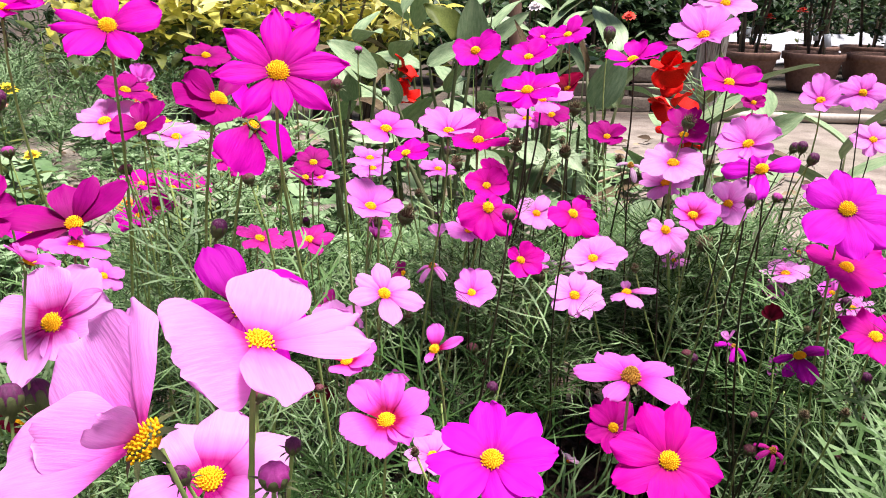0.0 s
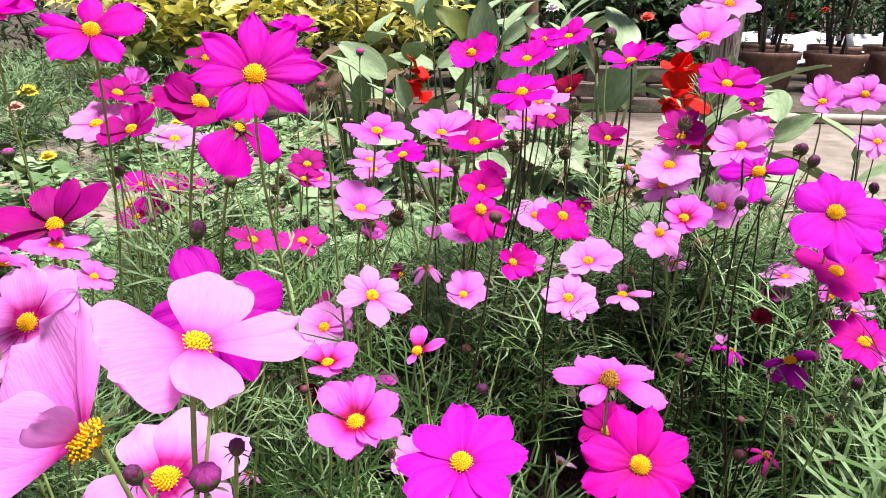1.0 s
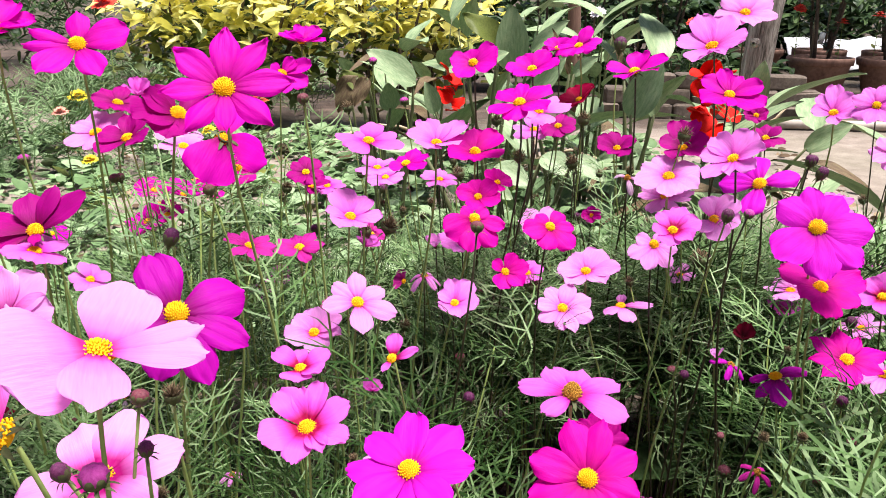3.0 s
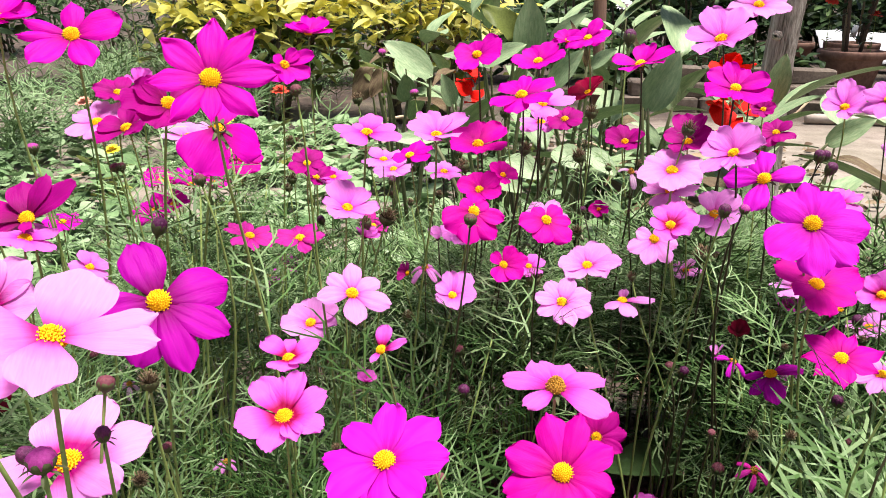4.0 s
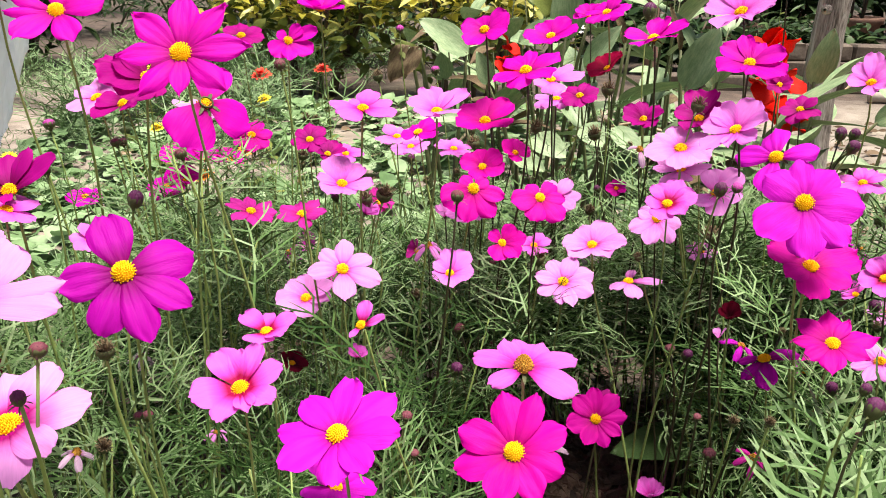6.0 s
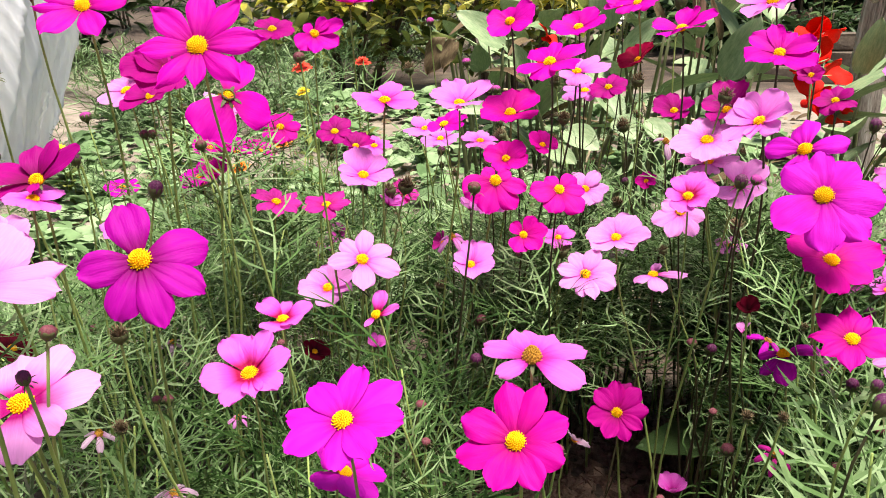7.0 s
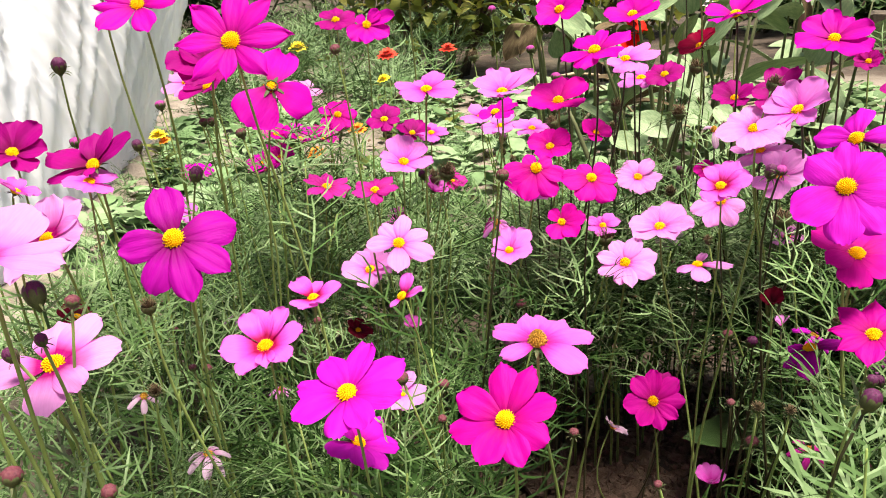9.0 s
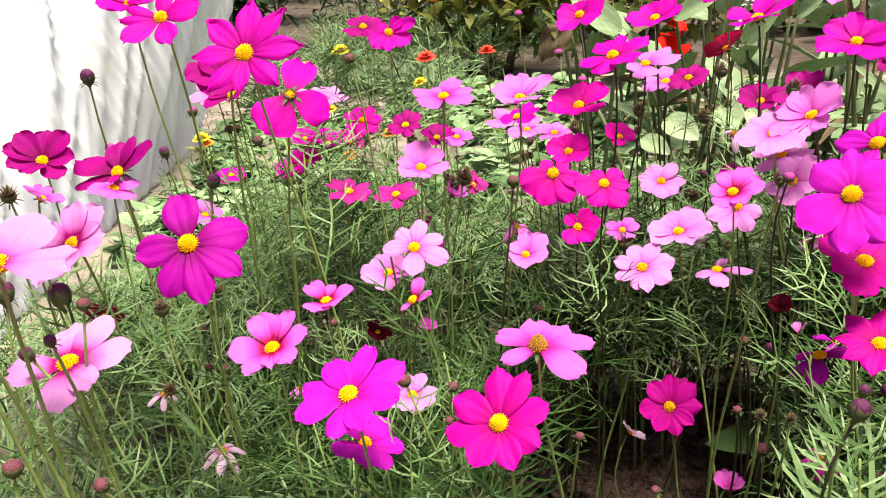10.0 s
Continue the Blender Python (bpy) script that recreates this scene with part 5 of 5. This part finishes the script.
cosmos("L", (0.262, 0.817, 0.487), 0.072, 27, -106, 84, 6, "flat", [(17, 1.03, 1.19, 0), (60, 0.96, 1.03, 0), (116, 1.03, 1.35, 0), (-169, 1.00, 1.32, 0), (-118, 1.00, 1.26, 0), (-51, 0.98, 1.35, 0)])
cosmos("K", (-0.036, 0.710, 0.536), 0.062, 17, -59, 85, 6, "flat", [(29, 0.58, 1.04, 4), (69, 1.02, 0.97, 4), (122, 0.98, 1.35, 4), (-142, 1.18, 1.35, 4), (-86, 0.95, 1.19, 4), (-30, 1.03, 1.23, 4)])
cosmos("L2", (-0.048, 0.674, 0.473), 0.059, 19, -55, 148, 6, "cup", [(78, 0.82, 1.22, 0), (128, 1.00, 1.06, 0), (-173, 0.85, 1.04, 0), (-125, 1.03, 1.15, 0), (-57, 1.00, 1.21, 0), (-4, 1.18, 1.25, 0)])
cosmos("L", (-0.033, 0.619, 0.413), 0.064, 31, -67, 160, 6, "gap", [(29, 0.99, 1.14, 0), (87, 0.96, 1.35, 0), (178, 1.01, 1.35, 0), (-116, 1.11, 1.35, 0), (-61, 0.96, 1.25, 0), (-10, 1.09, 1.05, 0)])
cosmos("L", (-0.079, 0.649, 0.369), 0.057, 28, -87, 101, 6, "cup", [(4, 0.96, 1.16, 0), (53, 0.90, 1.15, 0), (120, 1.02, 1.35, 0), (-159, 1.01, 1.26, 0), (-105, 0.99, 0.92, 0), (-64, 1.02, 1.07, 0)])
cosmos("KR", (-0.052, 0.494, 0.412), 0.048, 7, -89, 276, 5, "cup", [(20, 0.81, 1.19, 0), (68, 1.01, 1.19, 0), (-180, 1.04, 1.29, 0), (-124, 0.96, 1.25, 0), (-55, 1.00, 1.35, 0)])
cosmos("L2", (0.046, 0.707, 0.380), 0.047, 32, -79, 347, 6, "cup", [(2, 1.10, 0.98, 0), (60, 0.82, 1.22, 0), (124, 0.85, 1.31, 0), (-170, 0.95, 1.35, 0), (-98, 1.05, 1.30, 0), (-41, 1.26, 0.96, 0)])
cosmos("H", (0.094, 0.725, 0.408), 0.045, 47, -78, 320, 5, "cup", [(51, 0.73, 1.35, 0), (155, 1.00, 1.35, 0), (-141, 1.06, 1.23, 0), (-82, 1.09, 1.05, 0), (-34, 0.94, 1.20, 0)])
cosmos("L2", (0.127, 0.876, 0.543), 0.060, 20, -96, 104, 5, "flat", [(6, 0.98, 1.15, 0), (138, 0.74, 1.35, 0), (-163, 1.14, 1.35, 0), (-70, 1.26, 1.18, 0), (-31, 1.23, 0.77, 0)])
cosmos("L2", (0.022, 0.768, 0.525), 0.064, 11, -91, 93, 6, "cup", [(23, 1.30, 0.91, 0), (79, 1.00, 1.29, 0), (158, 0.93, 1.35, 0), (-135, 0.96, 1.35, 0), (-47, 1.24, 0.99, 0), (-16, 1.00, 0.68, 0)])
cosmos("D", (0.281, 0.851, 0.511), 0.058, 31, -110, 353, 6, "cup", [(20, 1.30, 1.05, 0), (87, 0.91, 1.35, 0), (165, 0.92, 1.35, 0), (-133, 0.97, 1.35, 0), (-55, 1.03, 1.04, 0), (-20, 1.26, 0.71, 0)])
cosmos("M", (0.233, 0.911, 0.585), 0.074, 22, -136, 100, 5, "cup", [(19, 0.87, 1.35, 0), (126, 0.86, 1.35, 0), (-157, 1.01, 1.25, 0), (-105, 1.00, 1.00, 0), (-54, 1.09, 1.22, 0)])
cosmos("M", (-0.022, 0.889, 0.478), 0.058, 23, -117, 196, 5, "flat", [(5, 1.03, 1.14, 0), (56, 0.63, 1.33, 0), (134, 0.72, 1.35, 0), (-101, 1.06, 1.30, 0), (-52, 1.00, 1.11, 0)])
cosmos("D", (-0.111, 0.772, 0.491), 0.041, 30, -71, 152, 7, "flat")
cosmos("H", (-0.206, 0.844, 0.477), 0.050, 31, -56, 11, 7, "flat")
cosmos("L2", (0.465, 0.931, 0.541), 0.060, 40, -129, 184, 6, "cup", [(16, 1.27, 0.78, 0), (50, 1.03, 0.86, 0), (106, 0.82, 1.30, 0), (-152, 0.85, 1.16, 0), (-107, 1.01, 1.16, 0), (-33, 0.99, 1.21, 0)])
cosmos("L2", (0.498, 0.903, 0.554), 0.055, 50, -121, 212, 8, "flat")
cosmos("L", (0.555, 0.963, 0.490), 0.054, 41, -116, 84, 8, "flat")
cosmos("KR", (0.396, 0.612, 0.438), 0.039, 44, -131, 74, 5, "cup", [(1, 1.10, 1.24, 0), (53, 0.96, 1.19, 0), (120, 0.96, 1.35, 0), (-157, 1.02, 1.35, 0), (-80, 1.00, 1.35, 0)])
cosmos("L", (0.389, 0.572, 0.388), 0.044, 30, -133, 135, 8, "gap")
cosmos("L", (0.490, 0.827, 0.320), 0.050, 14, -170, 33, 8, "flat")
cosmos("D", (-0.258, 0.431, 0.533), 0.057, 34, -51, 169, 8, "cup")
cosmos("D", (-0.261, 0.962, 0.575), 0.059, 27, -72, 154, 7, "flat")
cosmos("M", (-0.139, 0.802, 0.586), 0.057, 53, -62, 308, 6, "cup", [(48, 0.50, 1.35, 0), (133, 1.00, 1.11, 0), (175, 1.00, 0.90, 0), (-132, 1.06, 1.01, 0), (-81, 1.14, 0.83, 0), (-45, 0.73, 1.05, 0)])
cosmos("M", (-0.158, 0.968, 0.607), 0.062, 11, -75, 300, 7, "cup")
cosmos("M", (0.185, 1.071, 0.602), 0.063, 32, -131, 1, 7, "flat")
cosmos("R", (0.191, 1.079, 0.531), 0.059, 36, -148, 305, 6, "cup")
cosmos("D", (0.158, 0.994, 0.508), 0.052, 31, -95, 347, 7, "flat")
cosmos("D", (0.239, 1.032, 0.475), 0.056, 22, -104, 173, 7, "cup")
cosmos("D", (0.357, 0.862, 0.546), 0.028, 44, -109, 33, 7, "cup")
cosmos("D", (0.412, 0.987, 0.501), 0.048, 33, -113, 158, 7, "flat")
cosmos("W", (0.224, 0.843, 0.478), 0.035, 28, -103, 181, 3, "wilt")
cosmos("L", (0.270, 0.861, 0.454), 0.063, 17, -114, 156, 8, "flat")
cosmos("L", (0.282, 0.705, 0.473), 0.050, 40, -106, 246, 5, "cup", [(22, 0.95, 1.35, 0), (148, 1.00, 1.22, 0), (-161, 1.14, 1.08, 0), (-102, 0.96, 1.19, 0), (-42, 1.14, 1.24, 0)])
cosmos("P", (0.313, 0.588, 0.375), 0.056, 18, -165, 356, 4, "gap", [(8, 1.08, 1.20, -10), (131, 0.84, 0.90, -10), (-159, 0.92, 0.90, -10), (-114, 1.13, 1.10, -10)])
cosmos("X", (0.283, 0.588, 0.409), 0.019, 27, -105, 161, 6, "tight")
cosmos("L2", (-0.070, 0.984, 0.451), 0.058, 15, -79, 94, 7, "flat")
cosmos("L2", (0.015, 0.916, 0.454), 0.048, 14, -86, 246, 7, "flat")
cosmos("L", (0.016, 0.850, 0.391), 0.029, 10, -159, 241, 5, "tight")
cosmos("H", (0.084, 0.959, 0.442), 0.043, 34, -43, 90, 6, "cup")
cosmos("K", (0.120, 0.815, 0.375), 0.039, 21, -96, 29, 7, "flat")
cosmos("L", (0.009, 0.790, 0.376), 0.042, 10, -83, 131, 5, "wilt")
cosmos("L", (0.221, 0.797, 0.348), 0.058, 11, -123, 11, 4, "gap", [(23, 1.00, 0.80, 0), (163, 0.85, 1.35, 0), (-132, 1.00, 1.35, 0), (-57, 1.21, 0.80, 0)])
cosmos("KR", (0.009, 0.528, 0.406), 0.041, 38, -124, 183, 3, "loose", [(22, 1.02, 0.90, 0), (-177, 0.65, 0.70, 0), (-61, 1.23, 0.60, 0)])
cosmos("V", (0.022, 0.411, 0.349), 0.059, 30, 11, 206, 7, "flat")
cosmos("L", (0.009, 0.513, 0.325), 0.045, 19, -52, 9, 8, "flat")
cosmos("L", (0.139, 0.945, 0.393), 0.059, 31, -83, 281, 7, "flat")
cosmos("L2", (-0.258, 0.601, 0.432), 0.037, 34, -38, 214, 7, "flat")
cosmos("X", (-0.096, 0.644, 0.302), 0.031, 25, -7, 187, 6, "cup")
cosmos("X", (-0.263, 0.459, 0.383), 0.035, 26, 1, 192, 7, "flat")
cosmos("H", (-0.292, 0.843, 0.420), 0.042, 25, -59, 296, 7, "cup")
cosmos("M", (-0.322, 0.856, 0.399), 0.043, 23, -97, 4, 7, "cup")
cosmos("K2", (-0.155, 0.712, 0.430), 0.054, 20, -26, 231, 8, "ragg")
cosmos("K2", (-0.113, 0.741, 0.420), 0.055, 16, -88, 23, 8, "ragg")
cosmos("M", (-0.464, 0.895, 0.376), 0.049, 17, -52, 92, 7, "flat")
cosmos("M", (-0.310, 0.832, 0.415), 0.051, 30, -102, 319, 7, "flat")
cosmos("H", (-0.326, 0.891, 0.436), 0.046, 23, -50, 100, 6, "cup")
cosmos("M", (-0.293, 0.897, 0.430), 0.055, 19, -36, 60, 7, "cup")
cosmos("H", (-0.274, 0.923, 0.426), 0.047, 28, -14, 125, 7, "cup")
cosmos("D", (-0.142, 0.918, 0.440), 0.048, 20, -38, 236, 7, "cup")
cosmos("K", (-0.048, 0.747, 0.423), 0.028, 29, 3, 176, 6, "tight")
cosmos("K", (0.454, 0.867, 0.447), 0.050, 23, -128, 262, 8, "flat")
cosmos("H", (0.212, 1.030, 0.384), 0.029, 35, -99, 181, 6, "cup")
cosmos("M", (-0.310, 0.606, 0.637), 0.063, 28, -56, 268, 7, "cup")
cosmos("K", (-0.196, 0.374, 0.525), 0.031, 30, 37, 128, 5, "cup")
cosmos("K", (-0.205, 0.446, 0.510), 0.043, 16, -10, 236, 7, "flat")
cosmos("X", (-0.253, 0.390, 0.486), 0.019, 18, 3, 55, 6, "tight")
cosmos("L", (0.310, 0.920, 0.342), 0.040, 13, -130, 301, 6, "flat")
cosmos("L2", (-0.073, 1.080, 0.416), 0.058, 17, -87, 188, 7, "flat")
cosmos("K", (-0.130, 0.954, 0.433), 0.049, 17, -72, 151, 7, "flat")
cosmos("W", (0.153, 0.718, 0.188), 0.036, 42, 18, 18, 5, "half")
cosmos("K", (0.255, 0.714, 0.144), 0.034, 9, -156, 221, 6, "tight")
cosmos("L", (-0.126, 0.541, 0.288), 0.021, 13, -16, 46, 5, "wilt")
cosmos("W", (-0.094, 0.395, 0.325), 0.038, 13, 9, 106, 6, "wilt")
cosmos("W", (-0.153, 0.404, 0.357), 0.026, 13, 38, 174, 5, "wilt")
cosmos("L", (0.300, 0.704, 0.335), 0.019, 10, 141, 262, 3, "tight")
cosmos("K", (-0.020, 0.612, 0.333), 0.020, 12, -69, 312, 5, "tight")
cosmos("K2", (-0.052, 0.815, 0.414), 0.036, 31, -27, 185, 7, "cup")
cosmos("L2", (0.048, 0.812, 0.410), 0.054, 18, -98, 75, 7, "flat")
cosmos("L", (0.412, 0.838, 0.357), 0.057, 15, -150, 174, 7, "flat")
cosmos("M", (-0.349, 0.925, 0.423), 0.042, 17, -51, 141, 6, "cup")
cosmos("M", (0.163, 1.150, 0.593), 0.046, 33, -127, 359, 6, "cup")
cosmos("L2", (0.129, 1.008, 0.501), 0.063, 15, -98, 279, 7, "flat")


# foliage of the bed: leafy stems with finely cut leaves, thinner round a bare hollow
def over_hollow(p, rx, ry):
    low = max(0.05, 0.66 - p[2])
    return math.hypot((p[0] - 0.19 - 0.4 * p[2] * 0.2) / rx, (p[1] * 0.66 / low - 0.93) / ry) < 1


def foliage():
    g, h, old_or_shaded, st, heads = random.Random(77), Heap(), Heap(), Heap(), np.array(HEADS)

    def leaf(px, py, pz, az, el, ln, near=False, low=False):
        tip = np.array((px + ln * math.cos(az) * math.cos(el), py + ln * math.sin(az) * math.cos(el), pz + ln * math.sin(el) * 0.8))
        mid = (tip + (px, py, pz)) / 2
        if over_hollow(tip, 0.105, 0.14) or over_hollow(mid, 0.105, 0.14):
            return
        if (np.linalg.norm(heads[:, :3] - tip, axis=1) < heads[:, 3] + 0.010).any() or (np.linalg.norm(heads[:, :3] - mid, axis=1) < heads[:, 3] + 0.010).any():
            return
        # low picks the heap whose colour carries the shade inside the bed
        (old_or_shaded if low else h).add(BROAD_FEATHERS[g.randrange(6)] if near else FEATHERS[g.randrange(14)], spin(px, py, pz, ln * (1.25 if near else 1.0), az, el, g.uniform(-0.3, 0.3)))

    for k in range(1500):
        x, y = g.uniform(-1.05, 0.95), 0.16 + 1.0 * g.random() ** 0.85
        near = k >= 1464
        if near:
            x, y = g.uniform(0.36, 0.62), g.uniform(0.33, 0.53)
        if math.hypot((x - 0.20) / 0.17, (y - 0.76) / 0.23) < 1:
            continue
        clump = noise.noise((x * 6.5, y * 6.5, 4.2))
        if not near and (clump < -0.16 or g.random() < (0.76 if x < 0.12 and y < 0.62 else 0.64)):
            continue
        hgt = g.choice((g.uniform(0.16, 0.26), g.uniform(0.22, 0.33), g.uniform(0.27, 0.38))) * (1 + 0.45 * clump)
        hgt = min(hgt, 0.33 - 0.22 * max(0.0, y - 0.75)) if x < 0.25 else min(hgt, 0.40 - 0.25 * max(0.0, y - 0.8))
        hgt = min(hgt, 0.60 - 0.34 * y + 0.05 * g.random())
        if y < 0.36:
            hgt = min(hgt, 0.19 + 0.07 * g.random())
        if abs(x - 0.2) < 0.15 and y < 0.68:
            hgt = min(hgt, 0.26 if y < 0.55 else 0.17)
        if x < -0.30:
            hgt = min(hgt, 0.255 + 0.47 * (x + 0.40))
        if near:
            hgt = g.uniform(0.20, 0.34)
        if hgt < 0.05:
            continue
        lx, ly = g.uniform(-0.05, 0.05), g.uniform(-0.05, 0.05)
        pts = [(x + lx * (i / 4) ** 2, y + ly * (i / 4) ** 2, -0.01 + (hgt + 0.02) * i / 4) for i in range(5)]
        st.add(tube(pts, [0.0019 - 0.00028 * i for i in range(5)], 5))
        left = x < -0.12
        # painted shade: fewer dark-coloured plants and nodes at the left of the bed
        shaded_plant = not near and g.random() < (0.15 if left else 0.38)
        a = g.uniform(0, 6.28)
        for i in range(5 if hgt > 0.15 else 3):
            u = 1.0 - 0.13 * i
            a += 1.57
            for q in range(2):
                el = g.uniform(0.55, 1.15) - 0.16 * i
                leaf(x + lx * u * u, y + ly * u * u, hgt * u, a + q * 3.14 + g.uniform(-0.4, 0.4), el, g.uniform(0.09, 0.15) * (0.75 + 0.09 * i), near, i > (2 if left else 1) or shaded_plant)
    # leafy tops over bare stems behind the hollow
    for k in range(120):
        x, y, hgt = g.uniform(0.0, 0.64), g.uniform(0.88, 1.16), g.uniform(0.27, 0.37)
        if noise.noise((x * 8, y * 8, 1.7)) < -0.18:
            continue
        hgt = min(hgt + 0.07 * (x > 0.22), 0.625 - 0.34 * y + 0.03 * g.random())
        lx, ly = g.uniform(-0.06, 0.06), g.uniform(-0.06, 0.03)
        st.add(tube([(x + lx * (i / 4) ** 2, y + ly * (i / 4) ** 2, -0.01 + (hgt + 0.02) * i / 4) for i in range(5)], [0.0019 - 0.00028 * i for i in range(5)], 5))
        a = g.uniform(0, 6.28)
        for i in range(6):
            z = hgt - 0.025 * i
            a += 1.57
            for q in range(2):
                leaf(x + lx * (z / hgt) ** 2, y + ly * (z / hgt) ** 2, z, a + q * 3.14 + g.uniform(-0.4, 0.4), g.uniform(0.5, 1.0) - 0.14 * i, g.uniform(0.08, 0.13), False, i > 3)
    for k in range(16):
        x, y, hgt = g.gauss(-0.22, 0.035), g.gauss(0.78, 0.06), g.uniform(0.34, 0.50)
        lx, ly = g.uniform(-0.09, 0.07), g.uniform(-0.06, 0.06)
        pts = [Vector((x + lx * (i / 6) ** 1.5, y + ly * (i / 6) ** 1.5, -0.01 + (hgt + 0.01) * i / 6)) for i in range(7)]
        st.add(tube(pts, [0.0022 - 0.00022 * i for i in range(7)], 5))
        for i in (4, 5, 6):
            a = g.uniform(0, 6.28)
            for q in range(2):
                leaf(*pts[i], a + 3.14 * q, g.uniform(0.2, 0.9), g.uniform(0.06, 0.13))
    for pts in STEMS:
        for i in (3, 5, 7, 8):
            p = pts[i]
            if p.y > 1.5 or g.random() < 0.3:
                continue
            a = g.uniform(0, 6.28)
            for q in range(g.choice((1, 2, 2))):
                leaf(p.x, p.y, p.z, a + 3.14 * q, g.uniform(0.35, 1.0), g.uniform(0.04, 0.095))
    tagged(new("cosmos_foliage", h.mesh("cosmos_foliage", feather_mat, False)), "fine feathery green cosmos leaves filling the bed", "foliage", kind="stuff")
    tagged(new("shaded_cosmos_foliage", old_or_shaded.mesh("shaded_cosmos_foliage", shaded_leaf_mat, False)), "older dark green feathery cosmos leaves lower down, with shade in their colour", "foliage", kind="stuff")
    tagged(new("cosmos_leaf_stems", st.mesh("cosmos_leaf_stems", stem_mat)), "thin green leafy cosmos stems in the bed", "stems", kind="stuff")


# withering small flowers among the leaves
g = random.Random(58)
for k in range(18):
    x, y = g.uniform(-0.35, 0.6), g.uniform(0.62, 1.08)
    if over_hollow((x, y, 0.26), 0.12, 0.2):
        continue
    cosmos(g.choice(("K", "K2", "W", "V", "L2")), (x, y, g.uniform(0.24, 0.36)), g.uniform(0.03, 0.045), g.uniform(10, 70), g.uniform(-160, -20), 0, g.choice((4, 5, 6)), g.choice(("wilt", "wilt", "tight", "half")))

# small buds and dry heads held just above the leaves
g = random.Random(91)
for k in range(64):
    x, y = (g.uniform(-0.25, 0.6), g.uniform(0.88, 1.14)) if k < 38 else (g.uniform(-0.4, 0.6), g.uniform(0.5, 0.9))
    z = g.uniform(0.33, 0.47) if k < 38 else g.uniform(0.22, 0.36)
    cosmos_bud(g.choice(("brown", "brown", "dark") if k < 38 else ("pink", "brown", "pink", "dark")), (x, y, z), g.uniform(0.010, 0.016), 600 + k)
foliage()

# a weed with broad dark leaves and clods in the hollow of the bed
weed_leaf = rough_material("weed_leaf", [(0.3, (0.045, 0.095, 0.026)), (0.7, (0.085, 0.155, 0.045))], 40.0, 0.5, 0.3, 0.003, stretch=(1, 3, 1))
root = empty("broad_leaf_weed", 0.345, 0.86)
for k, (az, ln, el, z) in enumerate([(3.35, 0.13, 0.02, 0.125), (5.3, 0.11, 0.15, 0.09), (0.7, 0.12, 0.4, 0.10), (1.9, 0.10, 0.4, 0.09)]):
    child("leaf", mesh_of("leaf", *blade(1, 0.60, 0.12, 0.12, 12, 8, 0.015, 1.0, k), weed_leaf), root, spin(0, 0, z, ln, az, el))
child("stem", mesh_of("stem", *tube([(0, 0, -0.01), (0.003, 0, 0.06), (0, 0, 0.11)], [0.004, 0.0035, 0.003], 6), stem_mat), root)
tagged(root, "small weed with broad dark green leaves", "weed")
h = Heap()
g = random.Random(15)
for _ in range(1500):
    s = g.uniform(0.004, 0.016) * g.choice((0.6, 1, 1, 1.3))
    v, t = lathe([(0.3, -0.6), (0.8, -0.3), (1, 0.1), (0.7, 0.5), (0.05, 0.7)], 6)
    v = v * (1 + 0.28 * npr.randn(len(v), 1))
    h.add((v * (s, s * g.uniform(0.6, 1), s * 0.9), t), Matrix.Translation((g.gauss(0.2, 0.13), g.gauss(0.9, 0.12), s * 0.4)) @ Matrix.Rotation(g.uniform(0, 6), 4, "Z"))
tagged(new("soil_clods", h.mesh("soil_clods", clod_mat, False)), "crumbly dark soil clods between the plants", "soil", kind="stuff")
